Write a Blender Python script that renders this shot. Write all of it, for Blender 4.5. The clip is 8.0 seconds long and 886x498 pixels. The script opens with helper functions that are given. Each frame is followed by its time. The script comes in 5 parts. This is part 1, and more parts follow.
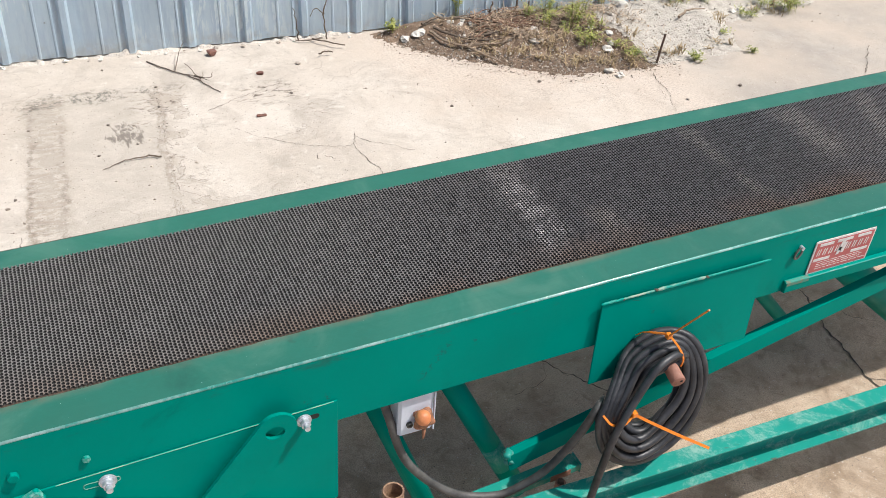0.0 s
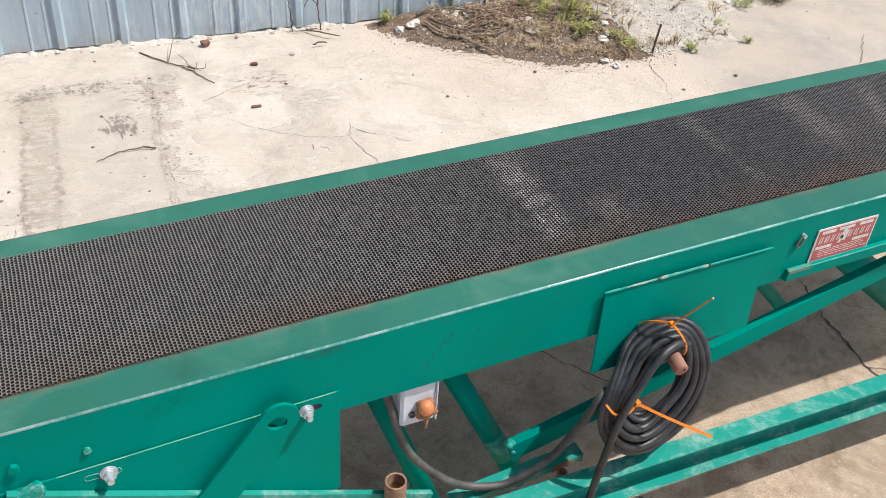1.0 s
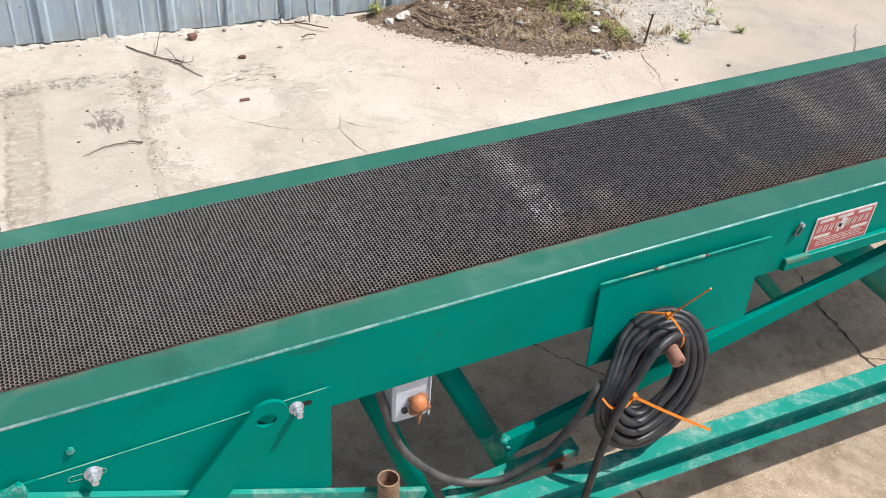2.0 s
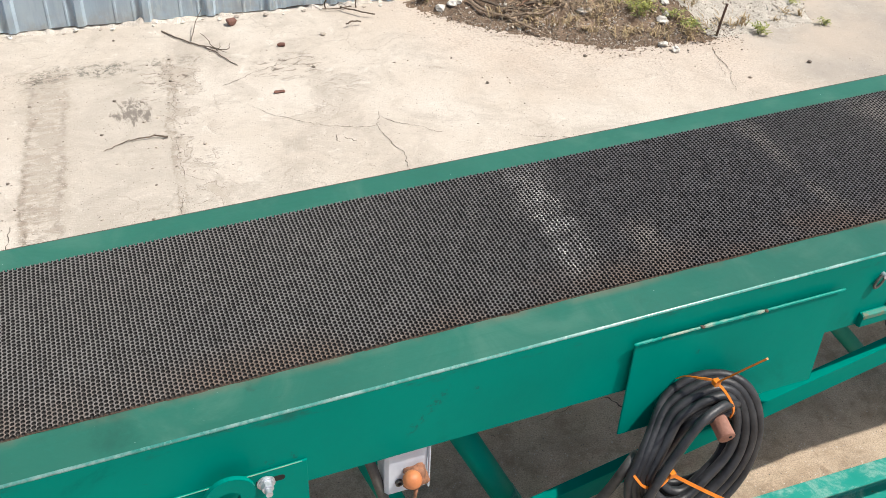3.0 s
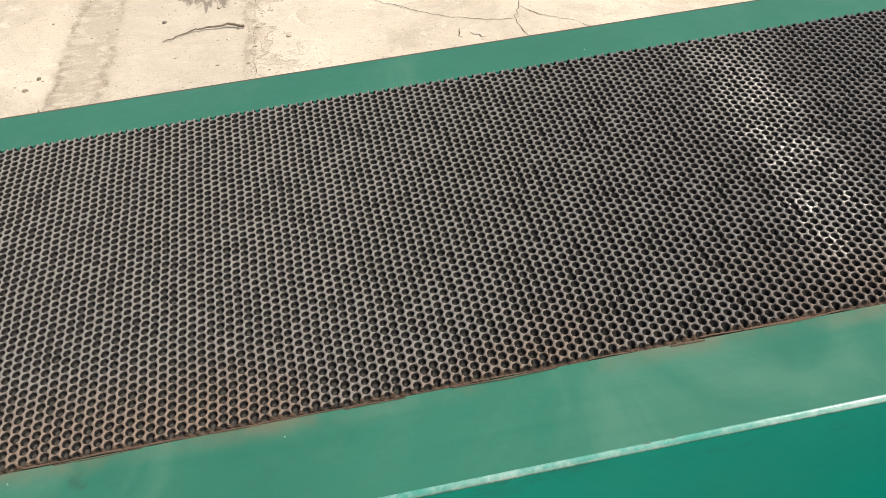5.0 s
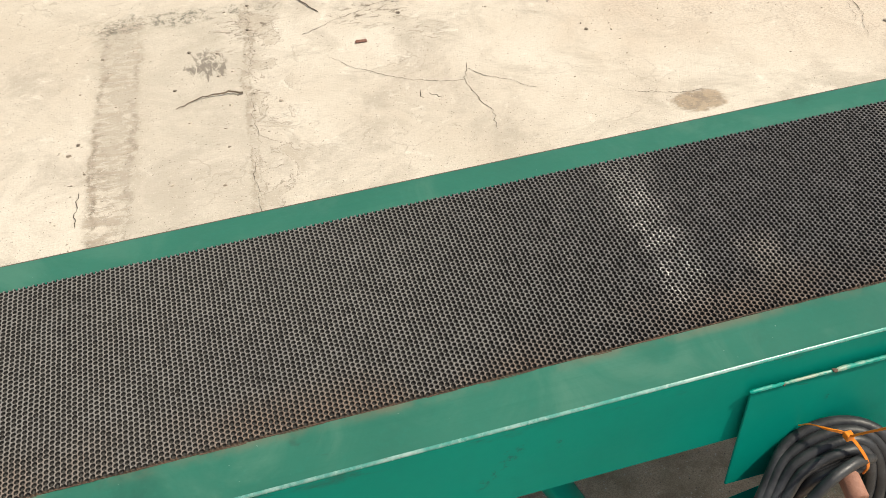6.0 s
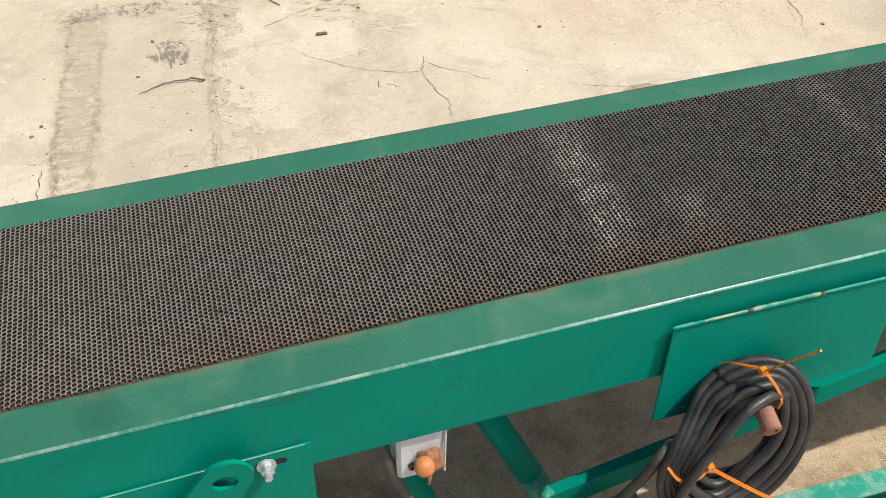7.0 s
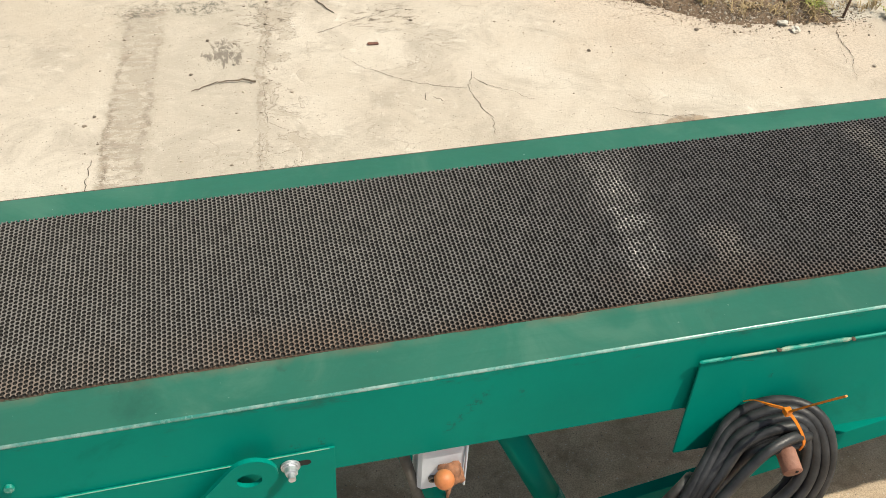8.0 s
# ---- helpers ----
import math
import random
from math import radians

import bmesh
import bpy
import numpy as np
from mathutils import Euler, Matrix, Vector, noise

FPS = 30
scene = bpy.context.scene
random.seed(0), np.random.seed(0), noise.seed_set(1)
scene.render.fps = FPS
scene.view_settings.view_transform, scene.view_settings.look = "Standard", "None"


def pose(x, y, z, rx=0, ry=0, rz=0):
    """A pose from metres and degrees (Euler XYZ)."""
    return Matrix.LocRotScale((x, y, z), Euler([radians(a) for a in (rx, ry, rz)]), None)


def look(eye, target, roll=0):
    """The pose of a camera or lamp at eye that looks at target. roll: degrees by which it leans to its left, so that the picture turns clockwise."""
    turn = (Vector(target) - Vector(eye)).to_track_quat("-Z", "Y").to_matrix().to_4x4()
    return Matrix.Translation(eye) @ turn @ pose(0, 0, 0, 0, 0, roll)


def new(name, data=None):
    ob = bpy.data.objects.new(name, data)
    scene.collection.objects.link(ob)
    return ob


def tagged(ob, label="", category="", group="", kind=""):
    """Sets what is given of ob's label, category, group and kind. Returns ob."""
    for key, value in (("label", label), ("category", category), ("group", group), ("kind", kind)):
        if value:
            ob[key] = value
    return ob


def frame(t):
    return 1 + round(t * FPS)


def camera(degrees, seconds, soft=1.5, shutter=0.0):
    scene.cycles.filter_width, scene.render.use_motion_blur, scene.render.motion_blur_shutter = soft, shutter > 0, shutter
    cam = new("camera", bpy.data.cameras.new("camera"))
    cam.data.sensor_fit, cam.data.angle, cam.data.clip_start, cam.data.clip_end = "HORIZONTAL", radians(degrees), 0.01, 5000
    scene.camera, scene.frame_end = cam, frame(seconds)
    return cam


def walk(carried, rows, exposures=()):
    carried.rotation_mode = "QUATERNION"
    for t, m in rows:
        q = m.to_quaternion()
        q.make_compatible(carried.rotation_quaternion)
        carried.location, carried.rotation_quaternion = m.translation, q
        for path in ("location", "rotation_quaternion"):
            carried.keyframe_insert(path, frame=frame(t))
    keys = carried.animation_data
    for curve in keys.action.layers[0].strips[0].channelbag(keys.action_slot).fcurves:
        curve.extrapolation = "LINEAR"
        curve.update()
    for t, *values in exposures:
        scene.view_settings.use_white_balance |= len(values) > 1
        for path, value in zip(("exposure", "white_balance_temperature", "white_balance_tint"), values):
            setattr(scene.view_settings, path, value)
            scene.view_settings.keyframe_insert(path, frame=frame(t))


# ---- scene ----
cam = camera(49.2, 8.0, soft=0.6)
PATH = [
    (0, (-1.025, -1.289, 2.053), (-0.308, 0.162, 0.878), 4.10),
    (0.5, (-1.033, -1.280, 2.047), (-0.307, 0.162, 0.867), 4.15),
    (1, (-1.042, -1.274, 2.035), (-0.311, 0.162, 0.850), 4.30),
    (1.2, (-1.041, -1.278, 2.029), (-0.312, 0.154, 0.838), 4.64),
    (2.3, (-1.003, -1.210, 1.999), (-0.257, 0.212, 0.807), 4.04),
    (2.5, (-0.956, -1.173, 1.998), (-0.241, 0.259, 0.799), 3.81),
    (3, (-0.792, -1.012, 1.935), (-0.193, 0.440, 0.697), 2.80),
    (3.5, (-0.635, -0.784, 1.787), (-0.148, 0.702, 0.540), -0.10),
    (4, (-0.484, -0.436, 1.454), (-0.035, 1.074, 0.221), -1.22),
    (4.2, (-0.436, -0.372, 1.340), (-0.088, 1.153, 0.094), -3.35),
    (5.3, (-0.519, -0.375, 1.450), (-0.282, 1.067, 0.085), -2.46),
    (5.5, (-0.576, -0.500, 1.670), (-0.322, 0.938, 0.303), -2.28),
    (6, (-0.663, -0.747, 1.896), (-0.287, 0.668, 0.534), -1.37),
    (6.5, (-0.682, -0.847, 1.884), (-0.217, 0.563, 0.544), -0.09),
    (7, (-0.684, -0.902, 1.884), (-0.225, 0.514, 0.548), 1.30),
    (7.5, (-0.677, -0.909, 1.876), (-0.263, 0.515, 0.534), 4.19),
    (8, (-0.692, -0.916, 1.909), (-0.297, 0.534, 0.589), 3.64),
]
walk(cam, [(t, look(eye, target, roll)) for t, eye, target, roll in PATH],
     exposures=[(0, -0.01, 6050, 11), (2.5, -0.01, 6050, 11), (3.5, -0.05, 6500, 9), (4.0, -0.07, 6650, 9), (5.5, 0.09, 6850, 8), (6.0, -0.05, 6850, 6.5), (6.5, -0.13, 6850, 5.5), (8.0, -0.12, 6850, 5)])

# ---- light: a high sun from beyond the conveyor's upper end and this side of it ----
SUN_WAY = Vector((-0.50, 0.275, -1.0)).normalized()
world = bpy.data.worlds.new("sky")
scene.world = world
world.use_nodes = True
wn = world.node_tree
sky = wn.nodes.new("ShaderNodeTexSky")
sky.sky_type = "NISHITA"
sky.sun_disc = False
sky.sun_elevation = math.asin(-SUN_WAY.z)
sky.sun_rotation = math.atan2(-SUN_WAY.x, -SUN_WAY.y)
sky.air_density, sky.dust_density = 0.9, 4.0
wn.links.new(sky.outputs[0], wn.nodes["Background"].inputs[0])
wn.nodes["Background"].inputs[1].default_value = 0.110
sun_data = bpy.data.lights.new("sun", "SUN")
sun_data.energy, sun_data.angle, sun_data.color = 4.7, radians(0.8), (1.0, 0.93, 0.82)
sun = new("sun", sun_data)
sun.matrix_world = look((0, 0, 20), Vector((0, 0, 20)) + SUN_WAY)


# ---- materials ----
W, FL, FAR_FL, WEB = 0.56, 0.085, 0.065, 0.177  # width over the channels, near and far flange, web


class Nodes:
    """A small builder of node materials."""

    def __init__(self, name, rough=0.6, metal=0.0, spec=0.5):
        self.mat = bpy.data.materials.new(name)
        self.mat.use_nodes = True
        self.tree = self.mat.node_tree
        self.bsdf = self.tree.nodes["Principled BSDF"]
        self.set(self.bsdf, "Roughness", rough)
        self.set(self.bsdf, "Metallic", metal)
        self.set(self.bsdf, "Specular IOR Level", spec)
        self.where = self.tree.nodes.new("ShaderNodeTexCoord").outputs["Object"]

    def set(self, node, key, value):
        socket = node.inputs[key]
        if isinstance(value, bpy.types.NodeSocket):
            self.tree.links.new(value, socket)
        elif isinstance(value, tuple) and len(value) == 3 and socket.type == "RGBA":
            socket.default_value = (*value, 1)
        else:
            socket.default_value = value

    def node(self, kind, **inputs):
        n = self.tree.nodes.new(kind)
        for key, value in inputs.items():
            self.set(n, key.replace("_", " "), value)
        return n

    def stretch(self, scale, turn=(0, 0, 0)):
        n = self.node("ShaderNodeMapping", Vector=self.where)
        n.inputs["Scale"].default_value = scale
        n.inputs["Rotation"].default_value = turn
        return n.outputs[0]

    def noise(self, scale, detail=4.0, rough=0.55, vec=None, warp=0.0):
        n = self.node("ShaderNodeTexNoise", Vector=vec or self.where, Scale=scale, Detail=detail, Roughness=rough, Distortion=warp)
        return n.outputs["Fac"]

    def cells(self, scale, vec=None, feature="F1"):
        n = self.node("ShaderNodeTexVoronoi", Vector=vec or self.where, Scale=scale)
        n.feature = feature
        return n.outputs["Distance"]

    def span(self, value, a, b, lo=0.0, hi=1.0):
        n = self.tree.nodes.new("ShaderNodeMapRange")
        n.interpolation_type = "SMOOTHSTEP"
        for k, v in zip((0, 1, 2, 3, 4), (value, a, b, lo, hi)):
            self.set_at(n, k, v)
        return n.outputs[0]

    def set_at(self, node, k, value):
        if isinstance(value, bpy.types.NodeSocket):
            self.tree.links.new(value, node.inputs[k])
        else:
            node.inputs[k].default_value = value

    def math(self, op, a, b=0.0):
        n = self.tree.nodes.new("ShaderNodeMath")
        n.operation = op
        self.set_at(n, 0, a)
        self.set_at(n, 1, b)
        return n.outputs[0]

    def mix(self, fac, a, b):
        n = self.tree.nodes.new("ShaderNodeMix")
        n.data_type = "RGBA"
        for k, v in ((0, fac), (6, a), (7, b)):
            self.set_at(n, k, (*v, 1) if isinstance(v, tuple) else v)
        return n.outputs[2]

    def xyz(self):
        return self.node("ShaderNodeSeparateXYZ", Vector=self.where).outputs

    def rand(self):
        return self.tree.nodes.new("ShaderNodeObjectInfo").outputs["Random"]

    def island(self):
        return self.tree.nodes.new("ShaderNodeNewGeometry").outputs["Random Per Island"]

    def bump(self, height, strength, distance=0.01):
        n = self.node("ShaderNodeBump", Height=height, Strength=strength, Distance=distance)
        self.set(self.bsdf, "Normal", n.outputs[0])

    def color(self, c):
        self.set(self.bsdf, "Base Color", c)

    def rough(self, r):
        self.set(self.bsdf, "Roughness", r)


def make_paint(name, base, faded, rust=0.5, fade=0.5, spec=0.4, worn=7.0, specks=0.0, scuffed=False):
    """Brushed enamel with faded areas, grime, fine dust and small chips down to rust."""
    m = Nodes(name, spec=spec)
    c = m.mix(m.span(m.noise(3.0, 5), 0.35, 0.7), base, tuple(v * 0.86 for v in base))
    c = m.mix(m.math("MULTIPLY", m.span(m.noise(4.2, 7, 0.7, warp=0.5), 0.58, 0.74), 0.45), c, tuple(v * 0.45 for v in base))
    c = m.mix(m.math("MULTIPLY", m.span(m.noise(worn, 9, 0.78, warp=0.4), 0.62 - 0.22 * fade, 0.74 - 0.12 * fade), min(1.0, fade * 1.1)), c, faded)
    c = m.mix(m.math("MULTIPLY", m.span(m.noise(90, 3), 0.5, 0.75), 0.04), c, (0.0, 0.34, 0.28))
    chips = m.span(m.noise(38, 7, 0.72, warp=0.6), 0.735 - 0.06 * rust, 0.765 - 0.06 * rust)
    near = m.span(m.noise(2.2, 3), 0.45, 0.65)
    c = m.mix(m.math("MULTIPLY", chips, near), c, (0.13, 0.065, 0.035))
    if specks:
        c = m.mix(m.math("MULTIPLY", m.span(m.noise(5.5, 7, 0.65, warp=0.9), 0.46, 0.70), 0.42), c, (0.10, 0.225, 0.165))
        c = m.mix(m.math("MULTIPLY", m.span(m.noise(1.0, 6, 0.7, vec=m.stretch((3.5, 60, 10))), 0.50, 0.72), 0.35), c, (0.012, 0.125, 0.085))
        c = m.mix(m.math("MULTIPLY", m.span(m.noise(140, 2, 0.5), 0.775, 0.80), specks), c, (0.6, 0.62, 0.58))
    if specks:
        y = m.xyz()[1]
        by_belt = m.math("MULTIPLY", m.span(y, FL - 0.022, FL - 0.001), m.span(y, 0.12, 0.10))
        c = m.mix(m.math("MULTIPLY", by_belt, m.span(m.noise(7, 7, 0.7), 0.40, 0.66, 0.0, 0.6)), c, (0.17, 0.135, 0.095))
    scuff = m.math("MULTIPLY", m.span(m.noise(1.0, 6, 0.75, vec=m.stretch((9, 9, 26), (0, 0.6, 0)), warp=0.8), 0.66, 0.74), 0.5)
    c = m.mix(scuff, c, (0.035, 0.075, 0.055))
    if scuffed:
        x, y, z = m.xyz()
        # a slanting trail of rubbed dirt, and a dirty run along the upper corner
        along_it = m.math("ABSOLUTE", m.math("SUBTRACT", m.math("SUBTRACT", z, 0.731), m.math("MULTIPLY", m.math("ADD", x, 0.388), 1.17)))
        reach = m.math("MULTIPLY", m.span(x, -0.43, -0.41), m.span(x, -0.345, -0.365))
        trail = m.math("MULTIPLY", m.math("MULTIPLY", m.span(along_it, 0.022, 0.004), reach), m.span(m.noise(70, 5, 0.75), 0.50, 0.60))
        for sx, sz, r in ((-0.654, 0.706, 0.012), (-0.614, 0.711, 0.010), (-0.30, 0.757, 0.010), (0.13, 0.726, 0.009)):
            spot = m.math("SQRT", m.math("ADD", m.math("POWER", m.math("SUBTRACT", x, sx), 2.0), m.math("POWER", m.math("MULTIPLY", m.math("SUBTRACT", z, sz), 0.7), 2.0)))
            trail = m.math("MAXIMUM", trail, m.math("MULTIPLY", m.span(spot, r, r * 0.4), m.span(m.noise(90, 5, 0.75), 0.50, 0.60)))
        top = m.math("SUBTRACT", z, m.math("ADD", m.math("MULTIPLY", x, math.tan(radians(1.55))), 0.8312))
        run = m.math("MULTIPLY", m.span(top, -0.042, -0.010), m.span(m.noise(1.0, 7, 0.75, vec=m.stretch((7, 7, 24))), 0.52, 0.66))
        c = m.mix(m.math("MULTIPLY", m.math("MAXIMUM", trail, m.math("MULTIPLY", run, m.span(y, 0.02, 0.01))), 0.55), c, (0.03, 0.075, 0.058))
    m.color(c)
    m.rough(m.span(m.noise(11, 5), 0.3, 0.7, 0.30, 0.46))
    m.bump(m.noise(60, 4), 0.08, 0.004)
    return m.mat


GREEN = make_paint("green_enamel", (0.0, 0.240, 0.188), (0.0, 0.275, 0.218), 0.35, 0.22, 0.05, scuffed=True)
# the same enamel with dust, darkened to offset strong sun on flat tops
GREEN_TOP = make_paint("green_enamel_dusty_dimmed", (0.026, 0.148, 0.104), (0.056, 0.170, 0.126), 0.15, 0.3, 0.45, 7.0, 0.8)
GREEN_WORN = make_paint("green_enamel_worn", (0.02, 0.285, 0.228), (0.33, 0.47, 0.41), 2.0, 0.62, 0.25, 11.0)


HINGE = make_paint("hinge_worn", (0.01, 0.29, 0.23), (0.42, 0.43, 0.34), 3.2, 0.75, 0.2, 16.0)
EDGE_TEAL = make_paint("hinge_paint", (0.0, 0.29, 0.23), (0.13, 0.40, 0.34), 1.2, 0.5, 0.15, 16.0)
RUSTED_CHIP = make_paint("rusted_chips", (0.05, 0.27, 0.21), (0.24, 0.15, 0.085), 3.5, 0.8, 0.2, 30.0)
CHIPPED = make_paint("flaking_paint", (0.0, 0.27, 0.21), (0.26, 0.44, 0.39), 2.0, 0.75, 0.3, 60.0)
JOINT = make_paint("joint_line", (0.16, 0.40, 0.31), (0.46, 0.48, 0.36), 0.4, 0.8, 0.2, 20.0)


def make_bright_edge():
    m = Nodes("glint_corner", 0.2, 0.0, 1.0)
    # pale tone stands in for the corner's highlight, over slight wear
    glint_tone = m.math("MULTIPLY", m.span(m.noise(9, 8, 0.75), 0.40, 0.66), 0.75)
    c = m.mix(glint_tone, (0.05, 0.30, 0.245), (0.50, 0.63, 0.60))
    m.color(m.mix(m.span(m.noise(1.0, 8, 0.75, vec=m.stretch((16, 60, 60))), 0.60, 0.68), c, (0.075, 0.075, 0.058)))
    dent = m.span(m.noise(1.0, 8, 0.75, vec=m.stretch((16, 60, 60))), 0.60, 0.68)
    m.rough(m.math("ADD", m.span(m.noise(22, 6, 0.7), 0.3, 0.7, 0.15, 0.34), m.math("MULTIPLY", dent, 0.4)))
    m.bump(m.noise(70, 5), 0.25, 0.003)
    return m.mat


EDGE = make_bright_edge()


BELT_TOP, PIT = 0.0052, 0.0054  # the ribs' height over the flange, the pits' depth


def make_belt():
    """Black rubber with dust on the ribs and in the pits, pit shade painted in, chalky streaks and a rust-brown frayed
    edge.
    """
    m = Nodes("belt_rubber", 0.7, 0.0, 0.22)
    x, y, z = m.xyz()
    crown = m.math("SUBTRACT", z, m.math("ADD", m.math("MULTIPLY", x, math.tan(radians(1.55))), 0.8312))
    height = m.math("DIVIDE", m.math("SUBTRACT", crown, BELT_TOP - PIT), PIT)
    # lighter towards the low end, darker past the chalk streak
    cloud = m.math("MULTIPLY", m.math("SUBTRACT", m.noise(3.5, 5), 0.5), 0.8)
    dusty = m.math("ADD", m.span(x, 0.28, -0.60), cloud)
    c = m.mix(dusty, (0.136, 0.131, 0.135), (0.208, 0.200, 0.190))
    # dust that settled in broad cloudy patches
    c = m.mix(m.math("MULTIPLY", m.span(m.noise(2.6, 5, 0.6, warp=0.8), 0.5, 0.75), 0.25), c, (0.24, 0.22, 0.205))
    # brown dirt along the edge on the worker's side, in drifts
    edge = m.math("MULTIPLY", m.span(y, 0.19, 0.090), m.span(m.noise(4.5, 6, 0.65), 0.34, 0.62))
    c = m.mix(m.math("MULTIPLY", edge, 0.66), c, (0.215, 0.145, 0.102))
    # worn grains of bare rubber
    c = m.mix(m.math("MULTIPLY", m.span(m.noise(260, 3, 0.7), 0.46, 0.70), 0.35), c, (0.040, 0.038, 0.037))
    # chalky streaks and patches: x, lean, half width, from y, to y, amount, tint
    speck = m.math("ADD", m.math("MULTIPLY", m.span(m.noise(200, 3, 0.75), 0.49, 0.57), m.span(m.noise(24, 5, 0.7), 0.42, 0.58)), 0.07)
    soft_speck = m.span(m.noise(60, 4, 0.7), 0.3, 0.7, 0.4, 1.0)
    wob = m.math("MULTIPLY", m.math("SUBTRACT", m.noise(9, 5), 0.5), 0.10)
    for x0, lean, width, y0, y1, amount, tint, grain in (
            (-0.026, 0.06, 0.044, 0.13, 0.44, 1.0, (0.78, 0.74, 0.71), speck), (-0.055, 0.25, 0.060, 0.34, 0.50, 0.45, (0.42, 0.40, 0.38), soft_speck),
            (-0.020, 0.06, 0.075, 0.13, 0.50, 0.13, (0.36, 0.34, 0.32), soft_speck),
            (0.120, 0.05, 0.055, 0.13, 0.25, 0.60, (0.46, 0.40, 0.35), soft_speck), (0.523, 0.00, 0.030, 0.13, 0.50, 0.55, (0.34, 0.31, 0.275), soft_speck),
            (0.835, 0.10, 0.075, 0.22, 0.49, 0.55, (0.35, 0.32, 0.285), soft_speck), (1.045, 0.35, 0.050, 0.15, 0.49, 0.50, (0.36, 0.33, 0.295), soft_speck),
            (-0.908, 0.06, 0.010, 0.09, 0.49, 0.22, (0.24, 0.22, 0.20), soft_speck)):
        off = m.math("ABSOLUTE", m.math("SUBTRACT", x, m.math("ADD", m.math("MULTIPLY", m.math("SUBTRACT", y, 0.29), lean), x0)))
        off = m.math("ADD", off, wob if width > 0.02 else 0.0)
        body = m.math("MULTIPLY", m.span(off, width, width * 0.1), m.math("MULTIPLY", m.span(y, y0 - 0.03, y0 + 0.05), m.span(y, y1 + 0.02, y1 - 0.06)))
        c = m.mix(m.math("MULTIPLY", m.math("MULTIPLY", body, grain), amount), c, tint)
    # ribs and floors dusty, walls clean rubber; pits blackened by height to deepen their shade
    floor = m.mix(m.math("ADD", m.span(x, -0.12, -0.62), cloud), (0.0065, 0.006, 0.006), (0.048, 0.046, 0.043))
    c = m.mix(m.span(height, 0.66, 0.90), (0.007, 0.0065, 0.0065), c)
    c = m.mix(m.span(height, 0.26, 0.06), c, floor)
    # torn ply along the cut edge
    ply = m.span(m.math("ADD", y, m.math("MULTIPLY", m.noise(30, 5, 0.7), 0.006)), FL + 0.0065, FL + 0.0045)
    c = m.mix(m.math("MULTIPLY", ply, 0.85), c, m.mix(m.span(m.noise(1.0, 6, 0.75, vec=m.stretch((25, 400, 400))), 0.4, 0.62), (0.135, 0.090, 0.064), (0.025, 0.020, 0.017)))
    m.color(c)
    m.rough(m.span(m.noise(40, 4), 0.3, 0.7, 0.55, 0.75))
    m.bump(m.noise(420, 3), 0.4, 0.003)
    return m.mat


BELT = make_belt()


def make_plain(name, a, b, rough, metal=0.0, scale=20.0, bump=0.15, depth=0.004, spec=0.5):
    m = Nodes(name, rough, metal, spec)
    c = m.mix(m.span(m.noise(scale, 6, 0.65), 0.3, 0.7), a, b)
    c = m.mix(m.math("MULTIPLY", m.span(m.noise(scale * 0.2, 3), 0.4, 0.7), 0.4), c, tuple(v * 0.7 for v in a))
    m.color(c)
    m.rough(m.span(m.noise(scale * 1.7, 4), 0.3, 0.7, rough * 0.85, min(1, rough * 1.15)))
    m.bump(m.noise(scale * 4, 4), bump, depth)
    return m.mat


RUST = make_plain("rusty_steel", (0.15, 0.092, 0.066), (0.085, 0.055, 0.042), 0.85, 0.0, 45, 0.5)
FRAY = make_plain("frayed_ply", (0.15, 0.095, 0.068), (0.05, 0.038, 0.030), 0.95, 0.0, 30, 0.6)
RUST_PINK = make_plain("rusty_pipe", (0.34, 0.17, 0.12), (0.24, 0.10, 0.065), 0.7, 0.0, 45, 0.3)
RUST_TAN = make_plain("rusty_tan", (0.38, 0.24, 0.145), (0.17, 0.10, 0.065), 0.8, 0.0, 55, 0.4)
ZINC = make_plain("zinc_hardware", (0.70, 0.73, 0.78), (0.42, 0.44, 0.48), 0.33, 0.5, 90, 0.15)
OLD_STEEL = make_plain("old_steel", (0.22, 0.21, 0.19), (0.09, 0.085, 0.08), 0.5, 0.6, 90, 0.2)
CABLE = make_plain("cable_rubber", (0.013, 0.014, 0.0165), (0.045, 0.047, 0.052), 0.46, 0.0, 24, 0.25)
CABLE_GREY = make_plain("cable_rubber_dusty", (0.042, 0.042, 0.043), (0.120, 0.117, 0.110), 0.55, 0.0, 24, 0.2)
TIE = make_plain("orange_nylon", (0.85, 0.26, 0.02), (0.75, 0.20, 0.015), 0.35, 0.0, 60, 0.05)
KNOB = make_plain("orange_plastic", (0.66, 0.25, 0.10), (0.50, 0.17, 0.06), 0.5, 0.0, 40, 0.15)
BOOT = make_plain("cracked_boot", (0.42, 0.19, 0.10), (0.16, 0.075, 0.045), 0.7, 0.0, 70, 0.4)
BOX_GREY = make_plain("grey_box", (0.70, 0.76, 0.85), (0.60, 0.66, 0.75), 0.45, 0.0, 25, 0.08)
SIGN_RED = make_plain("sign_red", (0.47, 0.105, 0.105), (0.39, 0.085, 0.085), 0.4, 0.0, 50, 0.05)
SIGN_WHITE = make_plain("sign_white", (0.72, 0.70, 0.68), (0.55, 0.52, 0.5), 0.45, 0.0, 60, 0.05)
DARK = make_plain("dark_gap", (0.012, 0.012, 0.012), (0.02, 0.018, 0.016), 0.9, 0.0, 40, 0.1)
CRACK = make_plain("crack_dirt", (0.050, 0.040, 0.030), (0.13, 0.105, 0.08), 0.95, 0.0, 60, 0.3)
